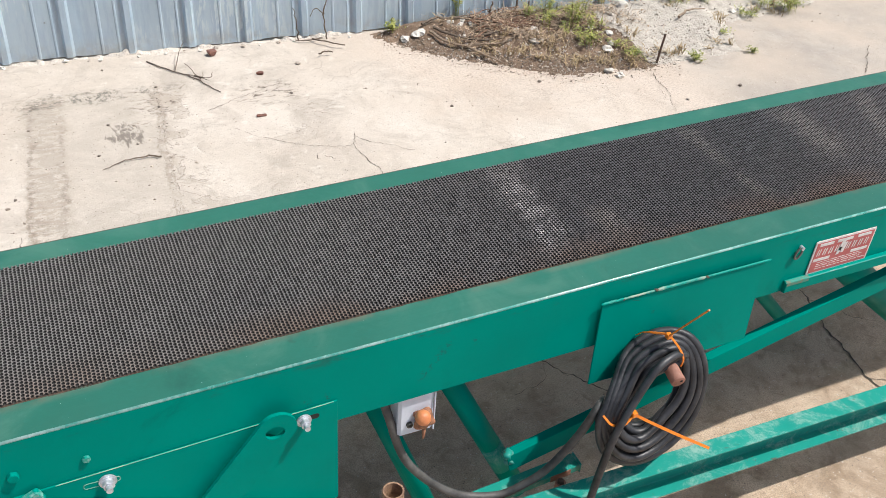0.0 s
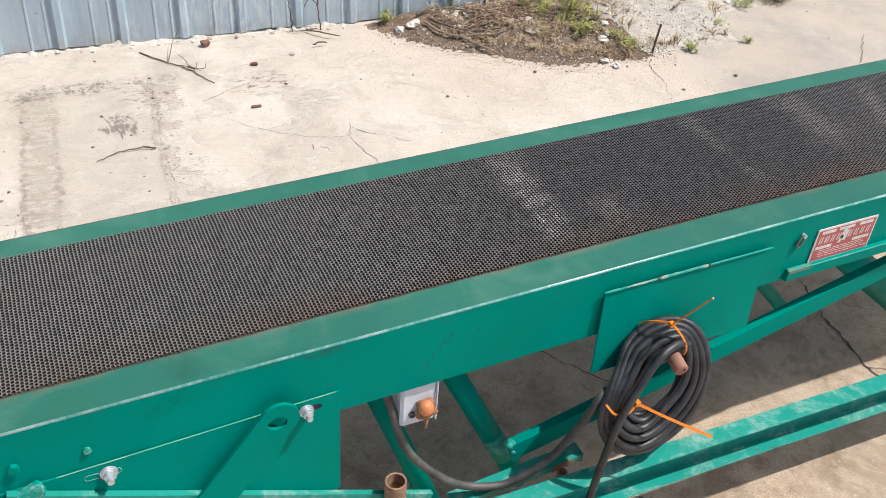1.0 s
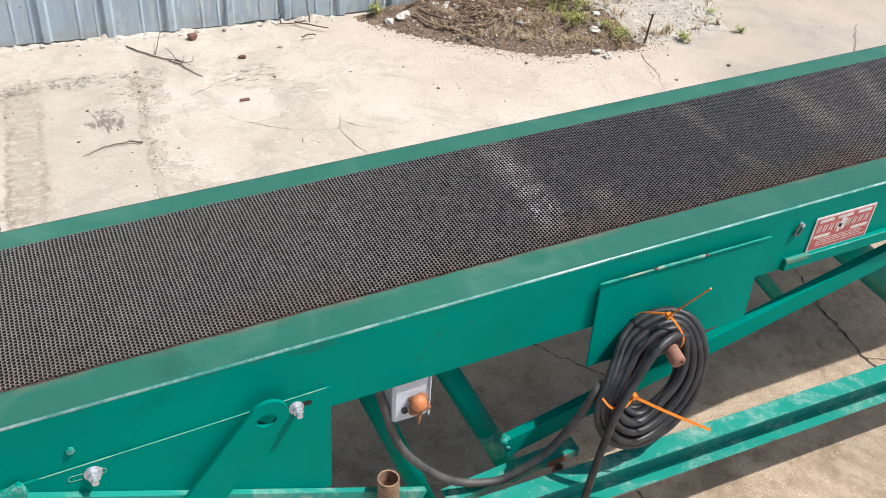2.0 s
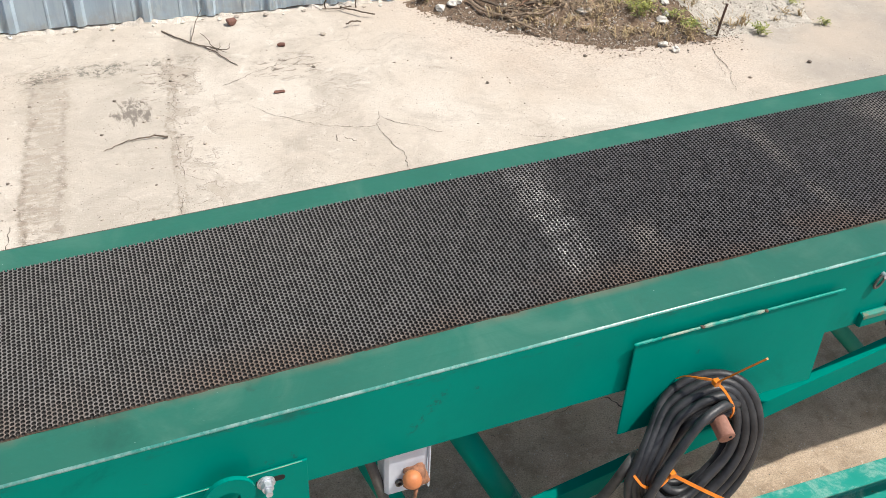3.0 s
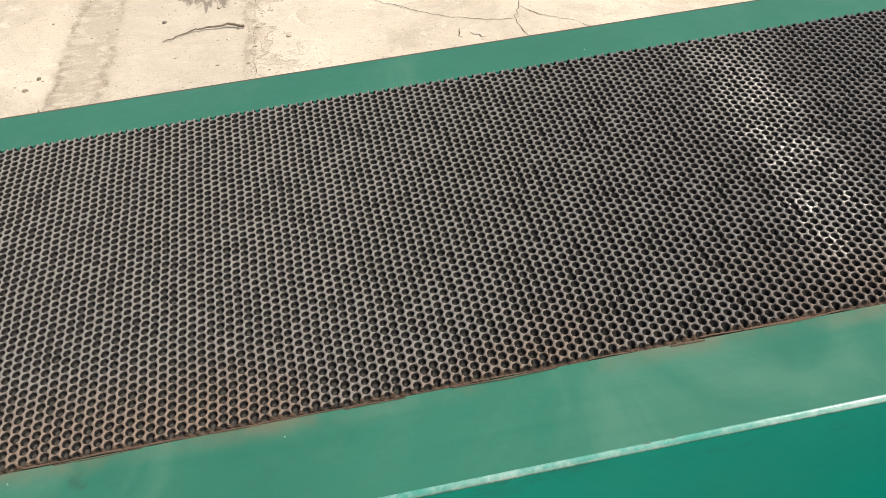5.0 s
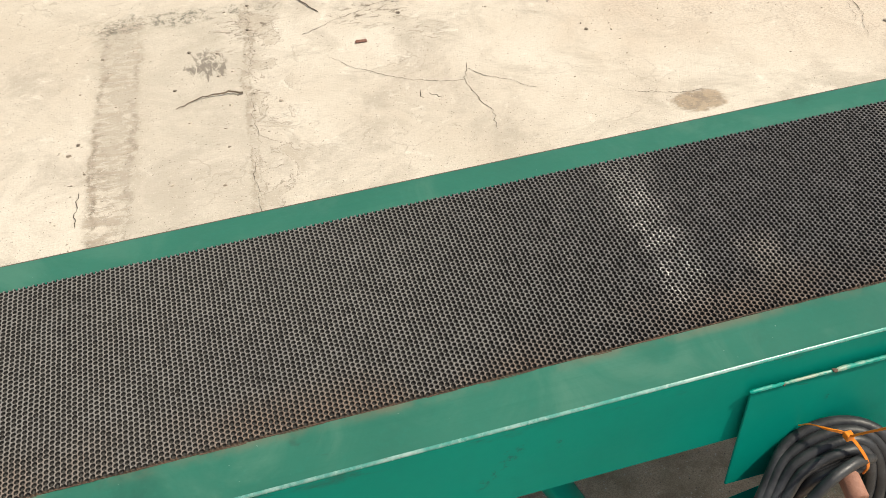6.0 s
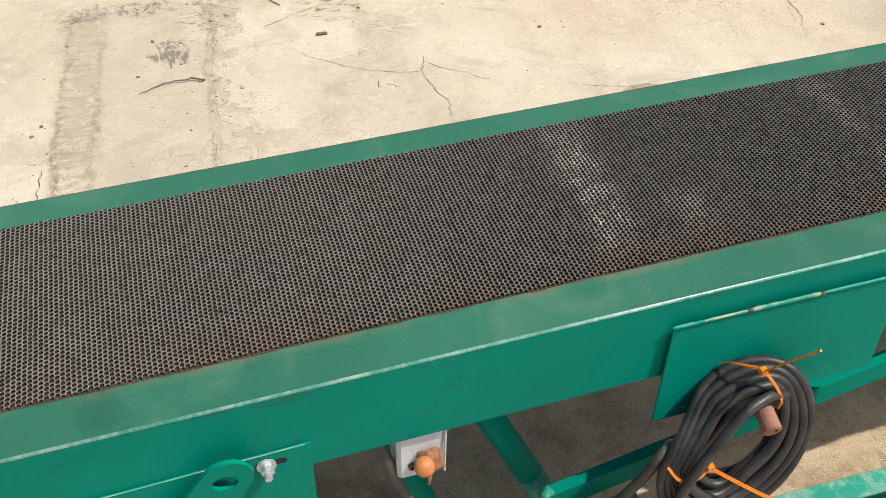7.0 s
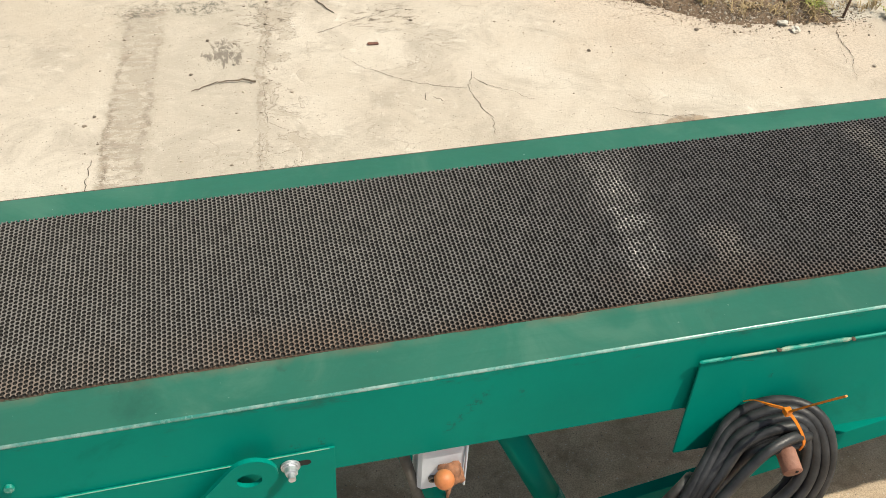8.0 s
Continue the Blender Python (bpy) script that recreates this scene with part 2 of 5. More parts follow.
BARK = make_plain("dead_twig", (0.10, 0.076, 0.056), (0.20, 0.155, 0.115), 0.9, 0.0, 60, 0.4)
PALE_STICK = make_plain("weathered_stick", (0.36, 0.275, 0.195), (0.22, 0.165, 0.115), 0.9, 0.0, 60, 0.4)
RED_TWIG = make_plain("red_twig", (0.27, 0.15, 0.095), (0.15, 0.095, 0.065), 0.85, 0.0, 60, 0.3)
DRY = make_plain("dry_grass", (0.42, 0.33, 0.19), (0.33, 0.24, 0.13), 0.8, 0.0, 30, 0.1)


def make_leaf(name, a, b):
    m = Nodes(name, 0.55)
    m.color(m.mix(m.island(), a, b))
    m.set(m.bsdf, "Subsurface Weight", 0.0)
    return m.mat


WEED = make_leaf("weed_green", (0.13, 0.17, 0.035), (0.42, 0.42, 0.10))
LITTER = make_leaf("leaf_litter", (0.56, 0.42, 0.28), (0.08, 0.055, 0.04))


def make_stone():
    m = Nodes("stone", 0.9)
    tone = m.mix(m.island(), (0.80, 0.74, 0.66), (0.40, 0.34, 0.28))
    m.color(m.mix(m.span(m.noise(40, 5), 0.35, 0.7), tone, (0.42, 0.37, 0.31)))
    m.bump(m.noise(90, 5), 0.5, 0.004)
    return m.mat


STONE = make_stone()
CHIP_DARK = make_plain("dark_stone", (0.13, 0.105, 0.085), (0.24, 0.20, 0.165), 0.9, 0.0, 70, 0.5)
BRICK_RED = make_plain("brick_red", (0.24, 0.11, 0.08), (0.13, 0.075, 0.06), 0.9, 0.0, 60, 0.5)
SOIL = make_plain("dark_soil", (0.125, 0.082, 0.052), (0.235, 0.165, 0.112), 0.95, 0.0, 16, 0.8, 0.012)
MORTAR = make_plain("pale_mortar", (0.66, 0.605, 0.53), (0.52, 0.465, 0.395), 0.95, 0.0, 30, 0.7, 0.008)
RUBBLE = make_plain("crushed_concrete", (0.56, 0.52, 0.455), (0.41, 0.37, 0.315), 0.95, 0.0, 22, 0.9, 0.012)


def make_concrete():
    """Old yard concrete: pale wash, grit, rough worn strips and stains."""
    m = Nodes("yard_concrete", 0.88, 0.0, 0.3)
    x, y, z = m.xyz()
    pale, warm, grey = (0.60, 0.545, 0.475), (0.49, 0.43, 0.36), (0.385, 0.340, 0.288)
    c = m.mix(m.span(m.noise(0.9, 6, 0.6), 0.36, 0.68), pale, warm)
    c = m.mix(m.math("MULTIPLY", m.span(m.noise(3.4, 9, 0.72, warp=0.7), 0.44, 0.66), 0.72), c, grey)
    c = m.mix(m.math("MULTIPLY", m.span(m.noise(26, 8, 0.75, warp=0.3), 0.50, 0.70), 0.40), c, (0.40, 0.35, 0.295))
    c = m.mix(m.math("MULTIPLY", m.span(m.noise(11, 8, 0.7, warp=0.6), 0.55, 0.72), 0.55), c, (0.74, 0.70, 0.63))
    c = m.mix(m.math("MULTIPLY", m.span(m.noise(150, 3, 0.7), 0.48, 0.75), 0.35), c, (0.28, 0.24, 0.20))
    # fine crazing in worn areas
    bent = m.node("ShaderNodeMapping", Vector=m.where)
    craze = m.tree.nodes.new("ShaderNodeTexVoronoi")
    craze.feature = "DISTANCE_TO_EDGE"
    mixed = m.tree.nodes.new("ShaderNodeMix")
    mixed.data_type = "VECTOR"
    wobble = m.node("ShaderNodeTexNoise", Vector=m.where, Scale=6.0, Detail=6.0)
    m.set_at(mixed, 0, 0.22)
    m.tree.links.new(bent.outputs[0], mixed.inputs[4])
    m.tree.links.new(wobble.outputs["Color"], mixed.inputs[5])
    m.tree.links.new(mixed.outputs[1], craze.inputs["Vector"])
    craze.inputs["Scale"].default_value = 4.6
    line = m.math("MULTIPLY", m.span(craze.outputs["Distance"], 0.020, 0.004), m.span(m.noise(2.1, 4), 0.50, 0.62))
    c = m.mix(m.math("MULTIPLY", line, 0.35), c, (0.22, 0.18, 0.145))
    # two rough strips where an old frame stood, running away from the conveyor
    wob = m.math("MULTIPLY", m.math("SUBTRACT", m.noise(5.0, 8, 0.75), 0.5), 0.16)
    reach = m.math("MULTIPLY", m.span(y, 1.35, 1.5), m.span(m.math("ADD", y, m.math("MULTIPLY", wob, 1.2)), 2.86, 2.78))
    rough_fac = m.span(m.noise(21, 9, 0.78, warp=0.5), 0.42, 0.58, 0.05, 1.0)
    for x0, lean, width, amount in ((-1.062, 0.085, 0.082, 0.60), (-0.605, 0.085, 0.020, 0.75)):
        off = m.math("SUBTRACT", x, m.math("ADD", m.math("MULTIPLY", m.math("SUBTRACT", y, 1.75), lean), x0))
        off = m.math("ABSOLUTE", m.math("ADD", off, wob))
        band = m.math("MULTIPLY", m.math("MULTIPLY", m.math("MULTIPLY", m.span(off, width * 1.4, width * 0.5), reach), rough_fac), m.span(m.noise(4.3, 5), 0.36, 0.56, 0.45, 1.0))
        c = m.mix(m.math("MULTIPLY", band, amount), c, (0.265, 0.215, 0.165))
        rim = m.math("MULTIPLY", m.math("MULTIPLY", m.span(off, width * 0.9, width * 0.7), m.span(off, width * 0.5, width * 0.68)), reach)
        rim = m.math("MULTIPLY", rim, m.span(m.noise(34, 8, 0.8), 0.42, 0.54))
        c = m.mix(m.math("MULTIPLY", m.math("MULTIPLY", rim, m.span(m.noise(6.1, 4), 0.36, 0.52)), 0.8), c, (0.17, 0.135, 0.10))
    # stacked shallow spalls down the wide strip, and rounded ones beside the thin one
    stack = m.noise(1.0, 7, 0.7, vec=m.stretch((9, 26, 10)), warp=0.6)
    off = m.math("ABSOLUTE", m.math("SUBTRACT", x, m.math("ADD", m.math("MULTIPLY", m.math("SUBTRACT", y, 1.75), 0.085), -1.062)))
    band = m.math("MULTIPLY", m.span(off, 0.085, 0.055), reach)
    c = m.mix(m.math("MULTIPLY", m.math("MULTIPLY", band, m.span(stack, 0.50, 0.56)), 0.65), c, (0.31, 0.255, 0.20))
    c = m.mix(m.math("MULTIPLY", m.math("MULTIPLY", band, m.span(m.math("ABSOLUTE", m.math("SUBTRACT", stack, 0.51)), 0.018, 0.004)), 0.5), c, (0.12, 0.10, 0.08))
    off = m.math("SUBTRACT", x, m.math("ADD", m.math("MULTIPLY", m.math("SUBTRACT", y, 1.75), 0.085), -0.605))
    beside = m.math("MULTIPLY", m.math("MULTIPLY", m.span(off, -0.04, 0.0), m.span(off, 0.20, 0.10)), reach)
    spall = m.noise(7.5, 6, 0.6, warp=0.5)
    c = m.mix(m.math("MULTIPLY", m.math("MULTIPLY", beside, m.span(spall, 0.54, 0.60)), 0.7), c, (0.40, 0.345, 0.285))
    c = m.mix(m.math("MULTIPLY", m.math("MULTIPLY", beside, m.span(m.math("ABSOLUTE", m.math("SUBTRACT", spall, 0.545)), 0.012, 0.003)), 0.7), c, (0.17, 0.14, 0.11))
    # grey slab between the strips
    wx = m.math("ADD", x, m.math("MULTIPLY", wob, 2.2))
    slab = m.math("MULTIPLY", m.math("MULTIPLY", m.span(wx, -1.14, -0.98), m.span(wx, -0.46, -0.64)), reach)
    c = m.mix(m.math("MULTIPLY", slab, m.span(m.noise(5, 9, 0.75, warp=0.6), 0.32, 0.62, 0.20, 0.80)), c, (0.420, 0.375, 0.318))
    # crumbled rim at the slab's far end
    rimy = m.math("ABSOLUTE", m.math("ADD", m.math("SUBTRACT", y, 2.80), m.math("MULTIPLY", wob, 1.3)))
    rimx = m.math("MULTIPLY", m.span(x, -1.20, -1.05), m.span(x, -0.30, -0.55))
    crumb = m.math("MULTIPLY", m.math("MULTIPLY", m.span(rimy, 0.07, 0.02), rimx), m.span(m.noise(30, 8, 0.8), 0.49, 0.55))
    c = m.mix(m.math("MULTIPLY", m.math("MULTIPLY", crumb, m.span(m.noise(3.7, 5), 0.40, 0.52)), 0.9), c, (0.15, 0.145, 0.12))
    # dark splash
    sx, sy = m.math("ADD", x, 0.70), m.math("SUBTRACT", y, 2.42)
    far = m.math("SQRT", m.math("ADD", m.math("POWER", sx, 2.0), m.math("POWER", m.math("MULTIPLY", sy, 0.75), 2.0)))
    far = m.math("ADD", far, m.math("MULTIPLY", m.math("SUBTRACT", m.noise(1.0, 5, 0.7, vec=m.stretch((34, 13, 20), (0, 0, 0.5)), warp=1.0), 0.5), 0.28))
    c = m.mix(m.span(far, 0.068, 0.030, 0.0, 0.8), c, (0.15, 0.13, 0.11))
    # scraped and spalled patches
    scrape_grain = m.span(m.noise(1.0, 7, 0.78, vec=m.stretch((16, 34, 20), (0, 0, 0.6)), warp=0.9), 0.52, 0.60)
    for px, py, r, amount in ((-0.03, 2.62, 0.22, 0.95), (-0.52, 2.65, 0.19, 0.95), (-0.64, 2.47, 0.10, 0.7), (0.12, 2.42, 0.16, 0.5), (-0.50, 2.02, 0.12, 0.5), (-1.02, 2.75, 0.14, 0.6)):
        sx, sy = m.math("SUBTRACT", x, px), m.math("SUBTRACT", y, py)
        far = m.math("SQRT", m.math("ADD", m.math("POWER", sx, 2.0), m.math("POWER", m.math("MULTIPLY", sy, 1.3), 2.0)))
        c = m.mix(m.math("MULTIPLY", m.math("MULTIPLY", m.span(far, r, r * 0.25), scrape_grain), amount), c, (0.15, 0.122, 0.096))
    # brown spill beyond the machine
    sx, sy = m.math("SUBTRACT", x, 0.90), m.math("SUBTRACT", y, 1.69)
    far = m.math("SQRT", m.math("ADD", m.math("POWER", m.math("MULTIPLY", sx, 0.62), 2.0), m.math("POWER", sy, 2.0)))
    far = m.math("ADD", far, m.math("MULTIPLY", m.math("SUBTRACT", m.noise(9, 7, 0.7, warp=0.5), 0.5), 0.11))
    c = m.mix(m.span(far, 0.066, 0.046, 0.0, 0.75), c, m.mix(m.span(m.noise(30, 6, 0.7), 0.4, 0.6), (0.31, 0.225, 0.145), (0.17, 0.125, 0.085)))
    # older, greyer concrete past the bank's end
    old = m.math("MULTIPLY", m.span(m.math("ADD", x, m.math("MULTIPLY", m.noise(1.3, 6), 0.9)), 2.1, 2.9), m.span(y, 1.2, 1.7))
    c = m.mix(m.math("MULTIPLY", old, m.span(m.noise(4, 7, 0.7), 0.3, 0.7, 0.50, 0.92)), c, (0.33, 0.298, 0.262))
    # sandy brown tint under and before the machine, deepened to match the shade there
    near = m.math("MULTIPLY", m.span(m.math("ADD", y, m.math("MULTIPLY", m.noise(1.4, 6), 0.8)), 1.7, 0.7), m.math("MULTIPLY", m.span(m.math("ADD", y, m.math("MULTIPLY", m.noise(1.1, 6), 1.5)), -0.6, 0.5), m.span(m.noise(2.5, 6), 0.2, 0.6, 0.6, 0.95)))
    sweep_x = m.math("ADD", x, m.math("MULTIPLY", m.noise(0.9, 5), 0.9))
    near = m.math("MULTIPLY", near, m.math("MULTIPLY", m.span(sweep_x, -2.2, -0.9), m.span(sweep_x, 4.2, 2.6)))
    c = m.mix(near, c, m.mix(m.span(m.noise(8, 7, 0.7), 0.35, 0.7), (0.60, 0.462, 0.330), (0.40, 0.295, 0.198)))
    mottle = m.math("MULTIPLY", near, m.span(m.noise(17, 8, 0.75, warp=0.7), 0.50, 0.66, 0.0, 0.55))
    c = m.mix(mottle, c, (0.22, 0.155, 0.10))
    # brown drips soaked in below the machine, which also deepen its shade
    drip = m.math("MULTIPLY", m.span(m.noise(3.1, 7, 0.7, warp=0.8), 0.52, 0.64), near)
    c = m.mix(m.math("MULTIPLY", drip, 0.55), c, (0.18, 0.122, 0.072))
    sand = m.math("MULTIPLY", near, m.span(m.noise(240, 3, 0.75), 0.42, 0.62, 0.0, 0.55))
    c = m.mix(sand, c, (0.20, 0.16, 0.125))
    grit = m.math("MULTIPLY", m.span(m.cells(110), 0.28, 0.10), m.span(m.noise(60, 3), 0.45, 0.55))
    c = m.mix(m.math("MULTIPLY", grit, 0.95), c, m.mix(m.span(m.noise(35, 2), 0.45, 0.55), (0.14, 0.12, 0.10), (0.62, 0.57, 0.50)))
    # reddish dirt drifted towards the planted bank
    drift = m.math("MULTIPLY", m.math("MULTIPLY", m.span(x, 0.0, 0.7), m.span(y, 1.5, 2.3)), m.span(m.noise(3, 6), 0.3, 0.7))
    c = m.mix(m.math("MULTIPLY", drift, 0.6), c, (0.52, 0.435, 0.35))
    fan = m.math("MULTIPLY", m.span(m.math("ADD", m.math("SUBTRACT", y, m.math("MULTIPLY", m.math("SUBTRACT", 1.55, x), 0.55)), m.math("MULTIPLY", m.noise(2.4, 6, 0.65), 0.6)), 1.9, 2.5), m.math("MULTIPLY", m.span(x, 0.35, 0.75), m.span(x, 2.2, 1.8)))
    crumbs = m.mix(m.span(m.noise(95, 5, 0.8), 0.44, 0.60), (0.66, 0.56, 0.47), (0.33, 0.265, 0.215))
    c = m.mix(m.math("MULTIPLY", fan, 0.42), c, m.mix(m.span(m.noise(9, 6, 0.7), 0.45, 0.75), crumbs, (0.54, 0.46, 0.385)))
    m.color(c)
    h = m.math("ADD", m.noise(130, 4, 0.7), m.math("MULTIPLY", m.noise(9, 7, 0.65), 1.5))
    m.bump(h, 0.35, 0.010)
    return m.mat


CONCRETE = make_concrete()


def make_sheet():
    """Weathered galvanised sheet: grey-blue zinc, its glare painted as white vertical runs, with a few dark scars."""
    m = Nodes("weathered_sheet", 0.4, 0.0, 0.9)
    x, y, z = m.xyz()
    c = m.mix(m.span(m.noise(2.0, 6, 0.65), 0.3, 0.7), (0.80, 0.92, 0.99), (0.70, 0.83, 0.92))
    runs = m.span(m.noise(1.0, 7, 0.7, vec=m.stretch((26, 26, 2.0))), 0.42, 0.66)
    c = m.mix(m.math("MULTIPLY", runs, 0.45), c, (0.50, 0.63, 0.77))
    # glare painted as white runs, thickest at the wall's far corner
    glare = m.math("ADD", m.noise(1.5, 5, 0.6), m.span(x, -0.75, -1.35, 0.0, 0.16))
    patch = m.span(glare, 0.44, 0.60)
    drips = m.noise(1.0, 7, 0.7, vec=m.stretch((42, 42, 3.2)), warp=0.15)
    white = m.math("MULTIPLY", m.span(drips, 0.50, 0.56), patch)
    white = m.math("MAXIMUM", white, m.math("MULTIPLY", m.span(m.math("ADD", drips, m.math("MULTIPLY", z, 0.4)), 0.60, 0.68), m.span(glare, 0.56, 0.66)))
    c = m.mix(white, c, (0.86, 0.96, 1.0))
    scar = m.math("MULTIPLY", m.span(m.noise(14, 7, 0.75, warp=0.6), 0.68, 0.73), 0.8)
    c = m.mix(scar, c, (0.20, 0.20, 0.20))
    low = m.math("MULTIPLY", m.span(z, 0.10, 0.02), m.span(m.noise(7, 6, 0.7), 0.42, 0.62))
    c = m.mix(m.math("MULTIPLY", low, 0.4), c, (0.55, 0.50, 0.43))
    m.color(c)
    m.rough(m.span(m.noise(9, 5), 0.3, 0.7, 0.30, 0.50))
    m.bump(m.noise(20, 6, 0.7), 0.12, 0.004)
    return m.mat


SHEET = make_sheet()


# ---- mesh helpers ----
def link_mesh(name, bm, material, smooth=False):
    mesh = bpy.data.meshes.new(name)
    bm.normal_update()
    bm.to_mesh(mesh)
    bm.free()
    mesh.materials.append(material)
    if smooth:
        mesh.shade_smooth()
    return new(name, mesh)


def put_under(ob, parent):
    ob.parent = parent
    up, m = parent, Matrix.Identity(4)
    while up:
        m = up.matrix_basis.copy() @ m if up.parent is None else up.matrix_parent_inverse @ up.matrix_basis @ m
        up = up.parent
    ob.matrix_parent_inverse = m.inverted()
    return ob


def part(name, bm, material, parent, label="", smooth=False):
    ob = link_mesh(name, bm, material, smooth)
    put_under(ob, parent)
    return tagged(ob, label)


def thing(name, at, label, category, group="", kind=""):
    ob = new(name)
    ob.empty_display_size = 0.1
    ob.matrix_basis = Matrix.Translation(at)
    return tagged(ob, label, category, group, kind)


def soften(bm, width, segments=1):
    if width:
        bmesh.ops.bevel(bm, geom=list(bm.edges), offset=width, segments=segments, affect="EDGES", profile=0.7)
    return bm


def box(lo, hi, bevel=0.002, m=None, bm=None):
    own = bmesh.new()
    bmesh.ops.create_cube(own, size=1.0)
    lo, hi = Vector(lo), Vector(hi)
    for v in own.verts:
        v.co = Vector((lo[i] + (hi[i] - lo[i]) * (v.co[i] + 0.5) for i in range(3)))
    soften(own, bevel)
    if m is not None:
        own.transform(m)
    return own if bm is None else join(bm, own)


def join(bm, other):
    mesh = bpy.data.meshes.new("tmp")
    other.to_mesh(mesh)
    other.free()
    bm.from_mesh(mesh)
    bpy.data.meshes.remove(mesh)
    return bm


def prism(profile, axis_from, axis_to, bevel=0.0, to_world=None):
    """Extrude a closed outline of (a, b) pairs; to_world(a, b, s) gives the place at depth s."""
    bm = bmesh.new()
    ends = []
    for s in (axis_from, axis_to):
        ends.append([bm.verts.new(to_world(a, b, s)) for a, b in profile])
    n = len(profile)
    bm.faces.new(ends[0])
    bm.faces.new(list(reversed(ends[1])))
    for i in range(n):
        bm.faces.new((ends[0][(i + 1) % n], ends[0][i], ends[1][i], ends[1][(i + 1) % n]))
    bmesh.ops.recalc_face_normals(bm, faces=list(bm.faces))
    return soften(bm, bevel)


def sweep(points, radius, sides=10, closed=False, bm=None):
    """A round tube along points; radius is a number or one for each point."""
    bm = bm or bmesh.new()
    pts = [Vector(p) for p in points]
    n = len(pts)
    radii = radius if isinstance(radius, (list, tuple)) else [radius] * n
    rings, side = [], None
    for i, p in enumerate(pts):
        a, b = (pts[i - 1], pts[(i + 1) % n]) if closed else (pts[max(i - 1, 0)], pts[min(i + 1, n - 1)])
        way = (b - a).normalized()
        if side is None:
            side = way.orthogonal().normalized()
        side = (side - way * side.dot(way)).normalized()
        other = way.cross(side)
        rings.append([bm.verts.new(p + (side * math.cos(k) + other * math.sin(k)) * radii[i])
                      for k in (2 * math.pi * j / sides for j in range(sides))])
    for i in range(n if closed else n - 1):
        a, b = rings[i], rings[(i + 1) % n]
        turn = 0
        if closed and i == n - 1:
            turn = min(range(sides), key=lambda s: (a[0].co - b[s].co).length)
        for j in range(sides):
            bm.faces.new((a[j], a[(j + 1) % sides], b[(j + 1 + turn) % sides], b[(j + turn) % sides]))
    if not closed:
        bm.faces.new(list(reversed(rings[0])))
        bm.faces.new(rings[-1])
    return bm


def glide(points, steps=8):
    """A smooth line through points (Catmull-Rom)."""
    p = [Vector(q) for q in points]
    p = [2 * p[0] - p[1]] + p + [2 * p[-1] - p[-2]]
    out = []
    for i in range(1, len(p) - 2):
        for k in range(steps):
            t = k / steps
            a, b, c, d = p[i - 1], p[i], p[i + 1], p[i + 2]
            out.append(0.5 * ((2 * b) + (c - a) * t + (2 * a - 5 * b + 4 * c - d) * t * t + (3 * b - a - 3 * c + d) * t ** 3))
    return out + [p[-2]]


def pipe(p0, p1, outer, inner=None, sides=20):
    """A straight pipe, open at both ends where inner is given."""
    bm = bmesh.new()
    p0, p1 = Vector(p0), Vector(p1)
    way = (p1 - p0).normalized()
    side = way.orthogonal().normalized()
    other = way.cross(side)
    def ring(p, r):
        return [bm.verts.new(p + (side * math.cos(2 * math.pi * j / sides) + other * math.sin(2 * math.pi * j / sides)) * r) for j in range(sides)]
    loops = [ring(p0, outer), ring(p1, outer)]
    if inner:
        loops += [ring(p1, inner), ring(p0, inner)]
    for i in range(len(loops) if inner else 1):
        a, b = loops[i], loops[(i + 1) % len(loops)]
        for j in range(sides):
            bm.faces.new((a[j], a[(j + 1) % sides], b[(j + 1) % sides], b[j]))
    if not inner:
        bm.faces.new(list(reversed(loops[0])))
        bm.faces.new(loops[1])
    bmesh.ops.recalc_face_normals(bm, faces=list(bm.faces))
    return bm


def bar(p0, p1, wide, high, bevel=0.002, twist=0.0):
    """A straight rectangular bar between two places; high runs across its way, upwards."""
    p0, p1 = Vector(p0), Vector(p1)
    way = (p1 - p0).normalized()
    side = way.cross(Vector((0, 0, 1))).normalized()
    up = side.cross(way)
    m = Matrix((way, side, up)).transposed().to_4x4()
    m.translation = p0
    return box((0, -wide / 2, -high / 2), ((p1 - p0).length, wide / 2, high / 2), bevel, m @ pose(0, 0, 0, twist))


def pebble(r, squash=0.7, rough=0.25, seed=0, subdivisions=2):
    bm = bmesh.new()
    bmesh.ops.create_icosphere(bm, subdivisions=subdivisions, radius=r)
    for v in bm.verts:
        n = noise.noise(v.co / r * 1.1 + Vector((seed * 7.3, seed * 3.1, 0)))
        v.co *= 1 + rough * n * 1.6
        v.co.z *= squash
    low = min(v.co.z for v in bm.verts)
    for v in bm.verts:
        v.co.z -= low * 0.8
    return bm


# ---- the yard ----
rng = random.Random(7)


def build_ground():
    bm = bmesh.new()
    far = 400.0
    xs = [-far, -30, -8] + [-4 + 0.25 * i for i in range(41)] + [9, 30, far]
    ys = [-far, -30, -8] + [-3 + 0.25 * i for i in range(33)] + [9, 30, far]
    grid = [[bm.verts.new((x, y, 0.002 * (noise.noise((x * 0.8, y * 0.8, 0)) - 0.2) * (abs(x) < 6 and abs(y) < 6))) for x in xs] for y in ys]
    for i in range(len(ys) - 1):
        for j in range(len(xs) - 1):
            bm.faces.new((grid[i][j], grid[i][j + 1], grid[i + 1][j + 1], grid[i + 1][j]))
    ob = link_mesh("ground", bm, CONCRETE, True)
    return tagged(ob, "worn pale concrete yard slab with stains", "ground", "", "structure")


ground = build_ground()


